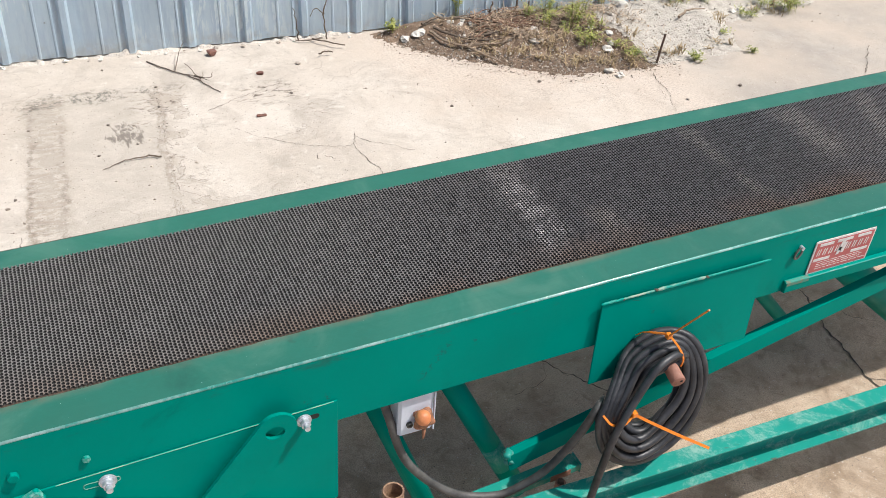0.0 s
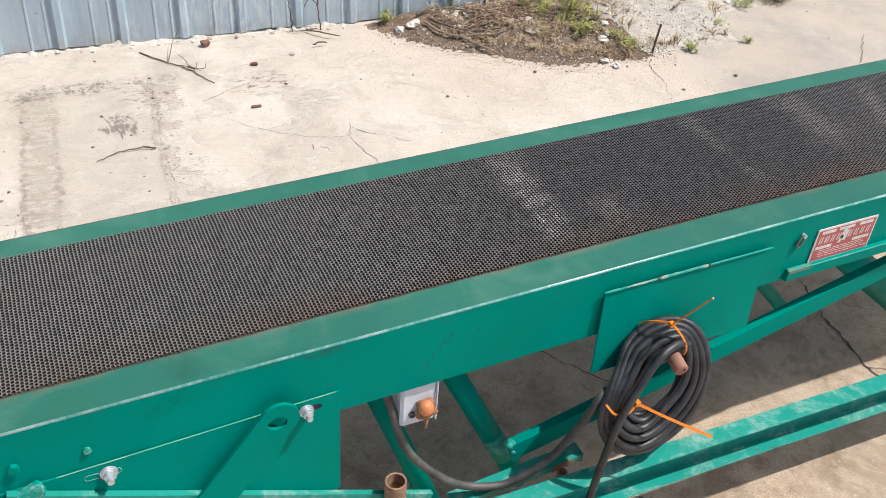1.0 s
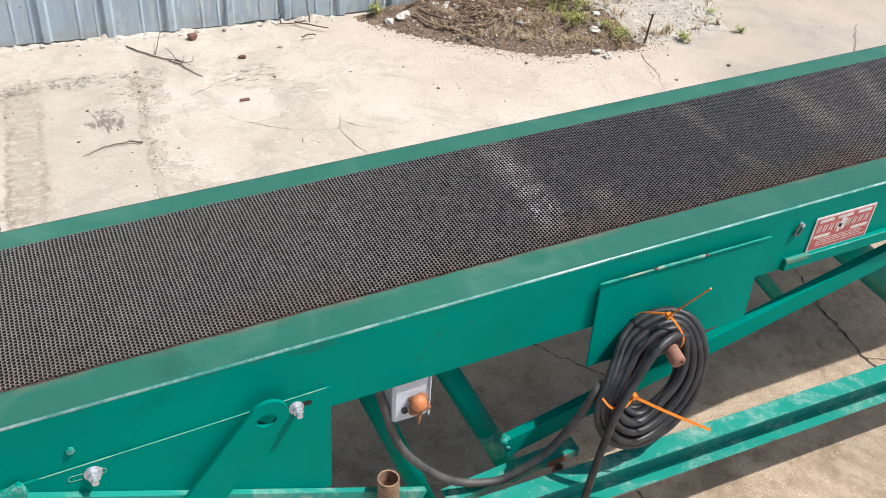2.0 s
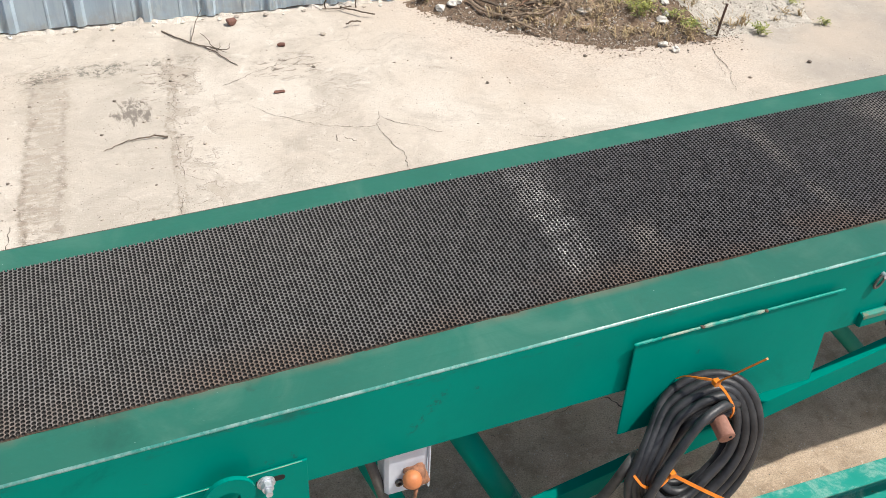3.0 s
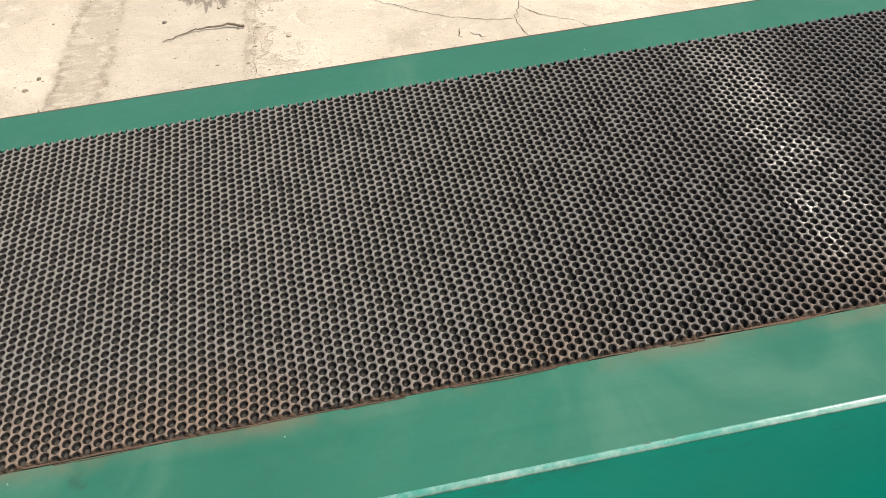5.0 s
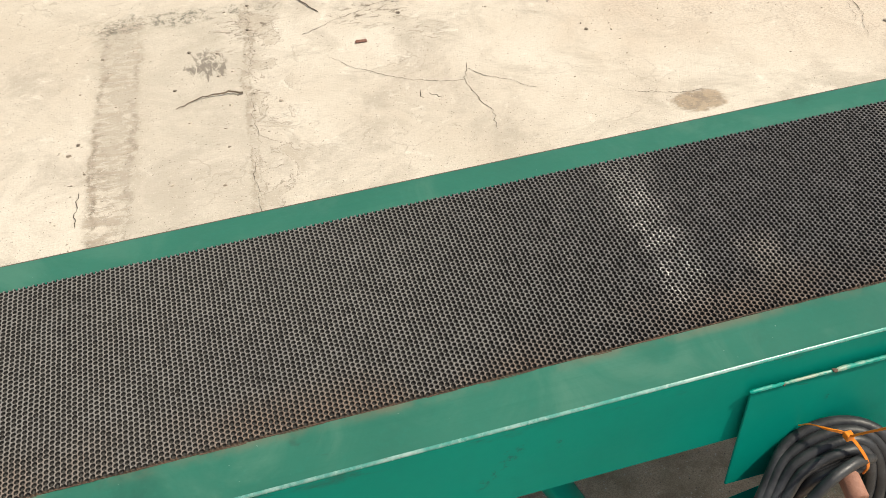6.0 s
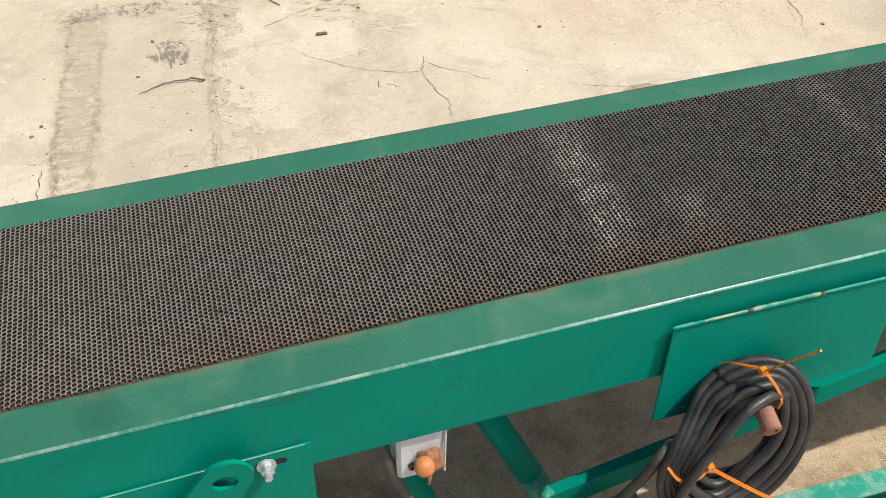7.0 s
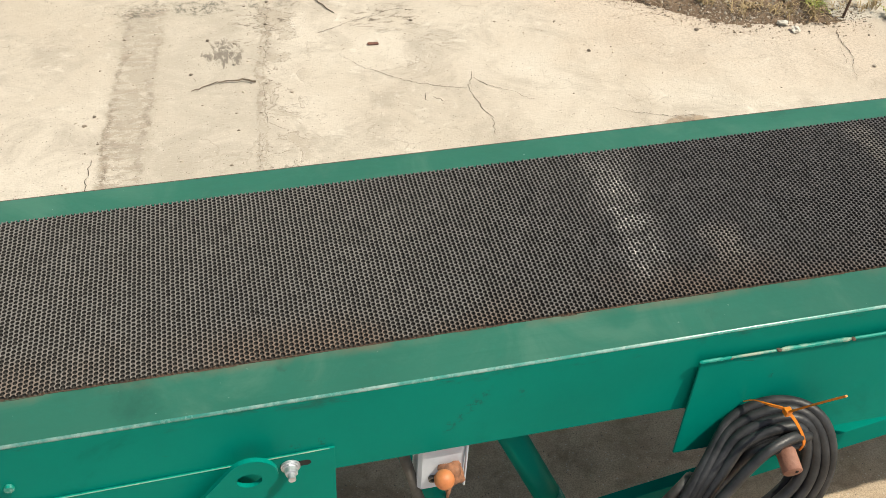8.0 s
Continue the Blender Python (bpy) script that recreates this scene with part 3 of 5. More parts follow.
def build_crack(points, width):
    """A ragged open joint in the slab, a thin dark sliver just over it."""
    line = []
    for a, b in zip(points, points[1:]):
        a, b = Vector(a), Vector(b)
        n = max(4, int((b - a).length / 0.014))
        across = Vector((-(b - a).y, (b - a).x)).normalized()
        for k in range(n):
            q = a.lerp(b, k / n)
            line.append(q + across * (0.012 * noise.noise((q.x * 14, q.y * 14, width * 900)) + 0.011 * noise.noise((q.x * 48, q.y * 48, 2))) * (k > 0))
    line.append(Vector(points[-1]))
    bm = bmesh.new()
    rows = []
    for i, p in enumerate(line):
        q = line[min(i + 1, len(line) - 1)] - line[max(i - 1, 0)]
        across = Vector((-q.y, q.x)).normalized()
        w = width * (0.25 + 0.9 * rng.random()) * (0.15 if i in (0, len(line) - 1) else 1)
        rows.append([bm.verts.new((*(p + across * w * s), 0.0032 - 0.002 * abs(s))) for s in (-0.5, 0.5)])
    for a, b in zip(rows, rows[1:]):
        bm.faces.new((a[0], a[1], b[1], b[0]))
    return part("crack", bm, CRACK, ground, "dark ragged crack in the concrete")


build_crack([(0.212, 2.158), (0.176, 2.045), (0.183, 1.960), (0.193, 1.880), (0.212, 1.838), (0.192, 1.738)], 0.0030)
build_crack([(-0.262, 2.335), (-0.190, 2.245), (-0.100, 2.168), (0.000, 2.096), (0.117, 2.056), (0.174, 2.045)], 0.0020)
build_crack([(0.205, 2.115), (0.225, 2.078), (0.287, 2.028), (0.369, 1.952), (0.402, 1.928)], 0.0024)
build_crack([(0.008, 2.032), (0.008, 1.976)], 0.0030)
build_crack([(0.030, 2.010), (0.056, 1.970), (0.075, 1.968)], 0.0030)
build_crack([(1.834, 2.30), (1.789, 2.195), (1.768, 2.044), (1.720, 1.97), (1.691, 1.88)], 0.0030)
build_crack([(1.80, 2.16), (1.752, 2.10), (1.735, 2.03), (1.70, 1.99)], 0.0018)
build_crack([(3.172, 2.196), (3.052, 2.083), (2.99, 2.01), (2.885, 1.924)], 0.0040)
build_crack([(1.330, 0.66), (1.320, 0.605), (1.309, 0.542), (1.278, 0.450), (1.253, 0.366), (1.244, 0.295), (1.232, 0.213), (1.225, 0.155), (1.23, 0.0)], 0.0070)
build_crack([(1.309, 0.542), (1.36, 0.50), (1.40, 0.41), (1.47, 0.36)], 0.0022)
build_crack([(0.20, 0.70), (0.279, 0.596), (0.311, 0.542), (0.343, 0.503), (0.367, 0.460), (0.387, 0.428), (0.420, 0.387), (0.47, 0.30)], 0.0055)
build_crack([(0.279, 0.596), (0.26, 0.53), (0.21, 0.50), (0.12, 0.49)], 0.0013)
build_crack([(0.660, 1.835), (0.740, 1.790), (0.857, 1.745), (0.960, 1.738)], 0.0020)
build_crack([(1.22, 0.16), (1.32, 0.10), (1.45, 0.09)], 0.004)
build_crack([(0.245, 0.0), (0.268, -0.045), (0.275, -0.14), (0.26, -0.3)], 0.008)
build_crack([(-0.33, 2.52), (-0.18, 2.60), (0.02, 2.68), (0.10, 2.66)], 0.0030)
# the broken joint at the slab's edge, with its branches
for line, width in (([(-0.625, 1.45), (-0.618, 1.70), (-0.590, 1.84)], 0.0015), ([(-0.575, 1.92), (-0.568, 2.10), (-0.556, 2.20)], 0.0015),
                    ([(-0.545, 2.32), (-0.528, 2.50), (-0.515, 2.70), (-0.56, 2.79)], 0.0013), ([(-1.165, 1.62), (-1.155, 1.72), (-1.150, 1.80)], 0.0030)):
    build_crack(line, width)
for x, y, dx, dy in ((-0.612, 1.72, 0.10, 0.03), (-0.575, 1.93, 0.09, -0.06), (-0.565, 2.08, 0.11, 0.05), (-0.545, 2.32, -0.07, 0.05), (-0.52, 2.56, 0.12, 0.10), (-0.52, 2.62, -0.10, 0.06), (-0.515, 2.68, 0.09, -0.03)):
    build_crack([(x, y), (x + dx * 0.5, y + dy * 0.7), (x + dx, y + dy)], 0.0013)


# ---- the shed wall ----
def build_wall():
    """Ribbed sheet wall; each sheet is a part, lapped over the next."""
    wall = thing("wall_shed", (0, 3.17, 0), "weathered galvanised ribbed sheet-metal shed wall", "wall", "", "structure")
    pitch, height = 0.28, 3.2
    turn = Matrix.Translation((0, 3.165, 0)) @ pose(0, 0, 0, -6, 0, math.degrees(math.atan(-0.065)))
    outline = [(0.0, 0.0), (0.098, 0.0), (0.103, -0.004), (0.109, -0.004), (0.114, 0.0), (0.176, 0.0), (0.180, -0.003), (0.185, -0.003), (0.189, 0.0), (0.212, 0.0), (0.224, -0.019), (0.250, -0.019), (0.262, 0.0)]
    for k in range(-7, 12):
        bm = bmesh.new()
        cols = []
        start = k * 3 * pitch + 0.065
        line = [(start + r * pitch + a, b) for r in range(3) for a, b in outline] + [(start + 3 * pitch + 0.02, -0.002)]
        foot = -0.002 + 0.012 * rng.random()
        for x, y in line:
            drop = foot + 0.010 * noise.noise((x * 3, 1, 0)) + 0.005 * noise.noise((x * 17, 1, 0))
            cols.append([bm.verts.new((x, y + 0.003 * noise.noise((x * 2, z, 3)) + 0.0015 * (k % 2), z)) for z in (drop, 0.35, 0.8, 1.6, height)])
        for a, b in zip(cols, cols[1:]):
            for i in range(4):
                bm.faces.new((a[i], b[i], b[i + 1], a[i + 1]))
        bmesh.ops.solidify(bm, geom=list(bm.faces), thickness=0.0012)
        bm.transform(turn)
        part("panel", bm, SHEET, wall)
    # a plain dark slab, added unseen behind the sheets so that the wall has depth
    part("backing", box((-5.9, 0.03, 0.02), (10, 0.13, height - 0.02), 0.0, turn), DARK, wall, "plain dark slab added behind the sheets")
    return wall


build_wall()

# ---- the conveyor ----
TILT = 1.55
CONV = Matrix.Translation((0, 0, 0.8312)) @ pose(0, 0, 0, 0, -TILT, 0)
X0, X1 = -1.95, 2.05
conveyor = thing("belt_conveyor", (0, 0.28, 0), "long green steel belt conveyor with a black rough-top belt", "conveyor")


def along(profile, x0, x1, bevel=0.0):
    """A length with a fixed outline (y, z) along the conveyor."""
    return prism(profile, x0, x1, bevel, lambda a, b, s: CONV @ Vector((s, a, b)))


def build_channels():
    t = 0.006
    near = [(0.0, -WEB), (0.0, -0.0034), (0.0010, -0.0010), (0.0034, 0.0), (FL, 0.0), (FL, -t), (t, -t), (t, -WEB + t), (0.045, -WEB + t), (0.045, -WEB)]
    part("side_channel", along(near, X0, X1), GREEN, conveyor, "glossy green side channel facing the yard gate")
    far = [(W - (a if a < FL else FAR_FL), b) for a, b in reversed(near)]
    part("side_channel", along(far, X0, X1), GREEN, conveyor)
    # the two flanges' dusty top faces, their green darkened to offset strong sun
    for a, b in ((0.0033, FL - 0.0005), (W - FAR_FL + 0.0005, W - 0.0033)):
        part("flange_face", along([(a, 0.0002), (a, 0.0010), (b, 0.0010), (b, 0.0002)], X0, X1), GREEN_TOP, conveyor, "dusty faded green top flange, darkened to offset the sun")
    # the outer corner, slightly worn and painted pale to imitate its glint
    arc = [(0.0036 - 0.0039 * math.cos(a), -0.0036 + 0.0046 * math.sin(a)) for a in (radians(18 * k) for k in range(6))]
    part("glint_edge", along(arc + [(0.0036, -0.0004), (0.0015, -0.0017), (0.0003, -0.0036)], X0, X1), EDGE, conveyor, "glossy rounded corner painted pale to imitate its glint", True)
    part("bare_corner", along([(W - 0.0036, 0.0003), (W - 0.0034, 0.0012), (W - 0.0012, 0.0009), (W + 0.0004, -0.0016), (W - 0.0016, -0.0030)], X0, X1), RUST, conveyor, "bare rusty outer corner of the far flange")
    part("slider_bed", along([(FL + 0.0005, -0.030), (FL + 0.0005, -0.022), (W - FAR_FL - 0.0005, -0.022), (W - FAR_FL - 0.0005, -0.030)], X0, X1), RUST, conveyor, "rusty steel bed under the belt")
    part("edge_strip", along([(FL - 0.0002, -0.020), (FL - 0.0002, -0.0012), (FL + 0.0004, -0.0012), (FL + 0.0004, -0.020)], X0, X1), FRAY, conveyor)
    # torn strands of ply that lie along the belt's cut edge
    r2, bm = random.Random(19), bmesh.new()
    for lane in range(3):
        x = -1.3 + 0.1 * lane
        while x < 1.5:
            n = r2.randint(4, 16)
            y, h = FL + r2.uniform(-0.0020, 0.0010), r2.uniform(0.0012, 0.0024)
            line = [CONV @ Vector((x + 0.009 * k, y + 0.0016 * noise.noise((x * 9 + k * 0.22, lane, 0)), h + 0.0010 * noise.noise((x * 9 + k * 0.3, lane, 7)))) for k in range(n)]
            sweep(line, r2.uniform(0.0003, 0.0007), 5, bm=bm)
            x += 0.009 * n + r2.uniform(0.02, 0.16)
    tagged(part("frayed_edge", bm, FRAY, conveyor, "frayed brown ply strands along the belt's edge"), kind="stuff")


build_channels()


def build_belt():
    """The belt's rough top: a net of rounded ribs round staggered, flat-floored round pits."""
    px, py = 0.00755, 0.0086
    gx = np.concatenate([np.arange(X0, -1.36, px / 4), np.arange(-1.36, 0.80, px / 7), np.arange(0.80, X1, px / 4)])
    gy = np.arange(FL + 0.0006, W - FAR_FL - 0.0006, py / 8)
    nx, ny = len(gx), len(gy)
    x, y = np.meshgrid(gx, gy, indexing="ij")
    # distance to the nearest pit's middle, in rows staggered by half a pit
    u, v = (x + 0.0003 * np.sin(y * 83 + x * 11)) / px, (y + 0.0003 * np.sin(x * 23 - y * 29)) / py
    chance = np.random.RandomState(3)
    wide = chance.normal(0.00372, 0.00016, (4096,))
    d, r = np.full(x.shape, 1.0), np.zeros(x.shape)
    for step in (0, 1):
        col = np.floor(u) + step
        shift = 0.5 * (col % 2)
        row = np.round(v - shift)
        far = np.hypot((u - col) * px * 1.09, (v - shift - row) * py * 0.905)  # pits a little longer across the belt
        closer = far < d
        d = np.where(closer, far, d)
        r = np.where(closer, wide[((col * 59 + row * 31) % 4096).astype(int)], r)
    wall = np.clip((r - d) / 0.0013, 0, 1)
    rim = 1 - np.clip((d - r) / 0.0010, 0, 1)
    lump = chance.normal(0, 0.00012, x.shape)
    z = BELT_TOP - PIT * wall * wall * (3 - 2 * wall) - 0.0006 * rim * rim * (d > r) - 0.0006 * (d <= r) * (1 - wall) + lump
    # the cut edges sag and end in torn ply
    cut = 0.0016 * (1 + np.sin(gx * 61) * np.sin(gx * 17 + 1)) + chance.normal(0, 0.0005, nx)
    z[:, 1] = np.minimum(z[:, 1], cut + 0.0005)
    z[:, 0] = cut - 0.0030
    z[:, -1] = -0.018
    co = np.stack([x, y, z], -1).reshape(-1, 3)
    m = np.array(CONV)
    co = co @ m[:3, :3].T + m[:3, 3]
    i, j = np.meshgrid(np.arange(nx - 1), np.arange(ny - 1), indexing="ij")
    a = (i * ny + j).ravel()
    quads = np.stack([a, a + ny, a + ny + 1, a + 1], -1)
    mesh = bpy.data.meshes.new("belt")
    mesh.from_pydata(co, [], quads)
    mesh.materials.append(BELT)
    mesh.shade_smooth()
    ob = new("belt", mesh)
    put_under(ob, conveyor)
    return tagged(ob, "black rough-top rubber belt with chalky streaks", "", "", "stuff")


build_belt()


# ---- fittings on the side channel ----
def side(x, z, y=0.0):
    """A place on the web: x along the yard, z the height over the ground."""
    return Vector((x, y, z))


def plate(outline, y0, y1, bevel=0.0015):
    """A flat plate parallel to the web from an outline of (x, height)."""
    return prism(outline, y0, y1, bevel, lambda a, b, s: Vector((a, s, b)))


def rise(x):
    return 0.8312 + x * math.tan(radians(TILT))


def build_bolt(at, big=1.0):
    bolt = part("bolt", pipe((0, 0.004, 0), (0, -0.027, 0), 0.0068 * big, None, 14), ZINC, conveyor, "zinc-plated bolt with nut and washer")
    bolt.matrix_basis = Matrix.Translation(at)
    washer = link_mesh("washer", soften(pipe((0, -0.0005, 0), (0, -0.0035, 0), 0.0175 * big, 0.0070 * big, 24), 0), ZINC)
    nut = link_mesh("nut", soften(pipe((0, -0.0035, 0), (0, -0.0165, 0), 0.0125 * big, None, 6), 0.0012), ZINC)
    lock = link_mesh("lock_washer", pipe((0, -0.0030, 0), (0, -0.0060, 0), 0.0145 * big, 0.0070 * big, 20), ZINC)
    for ob in (washer, nut, lock):
        ob.parent = bolt
    return bolt


def build_takeup():
    """The slotted take-up plate low on the web, with its weld bead and bolts."""
    x0, x1 = X0, -0.595
    part("takeup_plate", plate([(x0, 0.40), (x0, 0.626), (-0.86, 0.683), (-0.66, 0.694), (x1, 0.6973), (x1, 0.413), (-0.66, 0.40)], -0.0005, -0.0045, 0.0006), GREEN, conveyor, "green slotted take-up plate")
    bead = bmesh.new()
    sweep([side(-1.119, 0.6695, -0.0045), side(-0.86, 0.683, -0.0045), side(-0.603, 0.697, -0.0045)], 0.0009, 6, bm=bead)
    part("weld_bead", bead, JOINT, conveyor, "pale weathered joint line")
    for cx, cz in ((-1.043, 0.647), (-0.656, 0.671)):
        w, r = (0.032 if cx < -1 else 0.024), 0.0062
        outline = [(cx + (w - r) * sx + r * math.cos(a), cz + r * math.sin(a)) for sx, a0 in ((1, -90), (-1, 90)) for a in (radians(a0 + 30 * k) for k in range(7))]
        # the right slot's shade is a near-black plate on the surface, no hole cut
        part("slot", plate(outline, -0.0044, -0.0049, 0), DARK if cx > -1 else GREEN, conveyor, "adjusting slot")
        if cx < -1:
            part("slot_edge", sweep([side(a, b, -0.0048) for a, b in outline], 0.0009, 6, True), JOINT, conveyor, "bright worn edge of the slot")
    build_bolt(side(-0.664, 0.669, -0.0048), 0.86)
    build_bolt(side(-1.033, 0.649, -0.0048), 0.92)
    nut = part("cap_nut", soften(pipe((0, 0.002, 0), (0, -0.006, 0), 0.0078, None, 6), 0.001), CHIPPED, conveyor, "small hexagon bolt head with flaking green paint")
    nut.matrix_basis = Matrix.Translation(side(-1.06, 0.714, 0))
    nut = part("cap_nut", soften(pipe((0, 0.002, 0), (0, -0.009, 0), 0.0105, None, 6), 0.001), GREEN, conveyor, "green painted bolt head")
    nut.matrix_basis = Matrix.Translation(side(-1.18, 0.717, 0))


build_takeup()


def build_arm():
    """A flat lever with a rounded, drilled end standing off the web."""
    top, low = Vector((-0.722, 0.687)), Vector((-1.00, 0.330))
    way = (low - top).normalized()
    across = Vector((-way.y, way.x))
    r, steps = 0.0385, 14
    rim = [top + (across * math.cos(a) - way * math.sin(a)) * r for a in (math.pi * k / steps for k in range(steps + 1))]
    rim = [tuple(p) for p in rim] + [tuple(low - across * r), tuple(low + across * r)]
    bm = bmesh.new()
    hole_c, hole_r, n = top + way * 0.008, 0.0165, 20
    hole = [(hole_c.x + hole_r * 1.15 * math.cos(2 * math.pi * k / n), hole_c.y + hole_r * 0.95 * math.sin(2 * math.pi * k / n)) for k in range(n)]
    layers = []
    for y in (-0.0215, -0.0295):
        outer = [bm.verts.new((a, y, b)) for a, b in rim]
        inner = [bm.verts.new((a, y, b)) for a, b in hole]
        layers.append((outer, inner))
        edges = [bm.edges.new((ring[i], ring[(i + 1) % len(ring)])) for ring in (outer, inner) for i in range(len(ring))]
        bmesh.ops.triangle_fill(bm, edges=edges, use_beauty=True)
    for k in (0, 1):
        a, b = layers[0][k], layers[1][k]
        for i in range(len(a)):
            bm.faces.new((a[i], a[(i + 1) % len(a)], b[(i + 1) % len(a)], b[i]))
    bmesh.ops.recalc_face_normals(bm, faces=list(bm.faces))
    part("lever_arm", bm, GREEN, conveyor, "flat green lever with a drilled round end")
    part("spacer", pipe((hole_c.x - 0.06, -0.0214, hole_c.y - 0.08), (hole_c.x - 0.06, -0.0046, hole_c.y - 0.08), 0.016, None, 16), GREEN, conveyor)
    # the rusty bush lower on the lever
    part("bush", pipe((-0.880, -0.0290, 0.470), (-0.880, -0.044, 0.470), 0.017, 0.011, 18), RUST_PINK, conveyor, "rusty steel bush")


build_arm()


def angle(p0, p1, leaf, top, t=0.005, lift=0.0):
    """A length of angle iron: one upright leaf and one flat leaf running back from its upper edge."""
    p0, p1 = Vector(p0), Vector(p1)
    way = (p1 - p0).normalized()
    back = Vector((0, 0, 1)).cross(way).normalized()
    up = way.cross(back)
    outline = [(0, -leaf), (0, 0), (top, 0), (top, -t), (t, -t), (t, -leaf)]
    return prism(outline, 0, (p1 - p0).length, 0.001, lambda a, b, s: p0 + way * s + back * a + up * b)


def build_tongue():
    """The sloping angle bar that crosses in front of the take-up plate, with its end bracket, bolt and pipe socket."""
    part("tongue_bar", angle((-1.20, -0.0185, 0.674), (-0.38, -0.0185, 0.312), 0.060, 0.0135, 0.004), GREEN_WORN, conveyor, "sloping green angle bar with faded paint")
    lump = plate([(-1.225, 0.646), (-1.150, 0.682), (-1.141, 0.672), (-1.138, 0.656), (-1.152, 0.640), (-1.222, 0.606)], -0.0046, -0.020, 0.003)
    bmesh.ops.subdivide_edges(lump, edges=list(lump.edges), cuts=2, use_grid_fill=True)
    for v in lump.verts:
        v.co += Vector((0.3, 0.5 * (v.co.y < -0.010), 0.4)) * 0.006 * noise.noise(v.co * 110)
    part("end_bracket", lump, CHIPPED, conveyor, "rough welded bracket with flaking green paint")
    bolt = part("hex_bolt", soften(pipe((0, 0, 0), (0, -0.012, 0), 0.017, None, 6), 0.0015), ZINC, conveyor, "bright hexagon bolt head")
    bolt.matrix_basis = Matrix.Translation((-1.142, -0.0186, 0.600))
    part("pipe_socket", pipe((-0.484, -0.040, 0.424), (-0.484, -0.040, 0.344), 0.0235, 0.0195, 22), RUST_TAN, conveyor, "open rusty pipe socket")


build_tongue()


def build_flap():
    """The hinged inspection flap on the web, standing a little proud of it."""
    x0, x1 = -0.012, 0.423
    hz0, hz1 = rise(x0) - 0.056, rise(x1) - 0.060
    lo0, lo1 = 0.555, 0.560
    tilt = [(x0 + 0.004, -0.009, hz0), (x1, -0.009, hz1), (x1, -0.019, lo1), (x0, -0.019, lo0)]
    bm = bmesh.new()
    a = [bm.verts.new(p) for p in tilt]
    b = [bm.verts.new((p[0], p[1] + 0.0045, p[2])) for p in tilt]
    bm.faces.new(a)
    bm.faces.new(list(reversed(b)))
    for i in range(4):
        bm.faces.new((a[(i + 1) % 4], a[i], b[i], b[(i + 1) % 4]))
    bmesh.ops.recalc_face_normals(bm, faces=list(bm.faces))
    flap = part("guard_flap", soften(bm, 0.0012), GREEN, conveyor, "green hinged inspection flap")
    # the hinge: a lumpy painted weld, a thin bare rod, a thick flaking barrel, then paint again
    r2 = random.Random(77)
    ends = Vector((x0, -0.010, hz0 + 0.004)), Vector((x1 + 0.015, -0.010, hz1 + 0.004))
    for u0, u1, r, rough, paint in ((0.0, 0.125, 0.0030, 0.22, EDGE_TEAL), (0.118, 0.305, 0.0024, 0.08, HINGE), (0.312, 0.60, 0.0036, 0.13, HINGE), (0.606, 1.0, 0.0028, 0.08, EDGE_TEAL)):
        n = int((u1 - u0) * 90)
        bm = bmesh.new()
        rings = []
        for k in range(n + 1):
            p = ends[0].lerp(ends[1], u0 + (u1 - u0) * k / n) + Vector((0, 0, r2.gauss(0, r * rough * 0.5)))
            rk = r * (1 + r2.uniform(-rough, rough)) * (0.6 if k in (0, n) else 1)
            rings.append([bm.verts.new(p + Vector((0, math.cos(a), math.sin(a))) * rk) for a in [2 * math.pi * q / 8 for q in range(8)]])
        for a, b in zip(rings, rings[1:]):
            for q in range(8):
                bm.faces.new((a[q], a[(q + 1) % 8], b[(q + 1) % 8], b[q]))
        bm.faces.new(list(reversed(rings[0])))
        bm.faces.new(rings[-1])
        bmesh.ops.recalc_face_normals(bm, faces=list(bm.faces))
        put_under(link_mesh("hinge_knuckle", bm, paint), flap)
    for u, r in ((0.308, 0.0044), (0.603, 0.0038), (0.122, 0.0024)):
        chip = pebble(r, 0.8, 0.5, int(u * 900), 1)
        chip.transform(Matrix.Translation(ends[0].lerp(ends[1], u) + Vector((0, -0.002, -0.001))))
        put_under(link_mesh("rust_chip", chip, RUST), flap)


build_flap()


def build_lip():
    """The folded lip under the maker's plate, with worn paint."""
    part("web_lip", along([(0.0, -0.144), (-0.012, -0.147), (-0.012, -0.176), (0.0, -0.180)], 0.507, X1, 0.0012), GREEN, conveyor, "proud green strip with chipped upper edge")
    part("lip_edge", along([(-0.0125, -0.1472), (-0.0105, -0.1460), (-0.0098, -0.1474), (-0.0120, -0.1490)], 0.507, X1), HINGE, conveyor, "chipped pale paint edge")
    part("chipped_end", along([(-0.0130, -0.1462), (-0.0040, -0.1438), (-0.0030, -0.1455), (-0.0130, -0.1560)], 0.509, 0.575, 0.0006), RUSTED_CHIP, conveyor, "chipped rusty end of the strip")


build_lip()


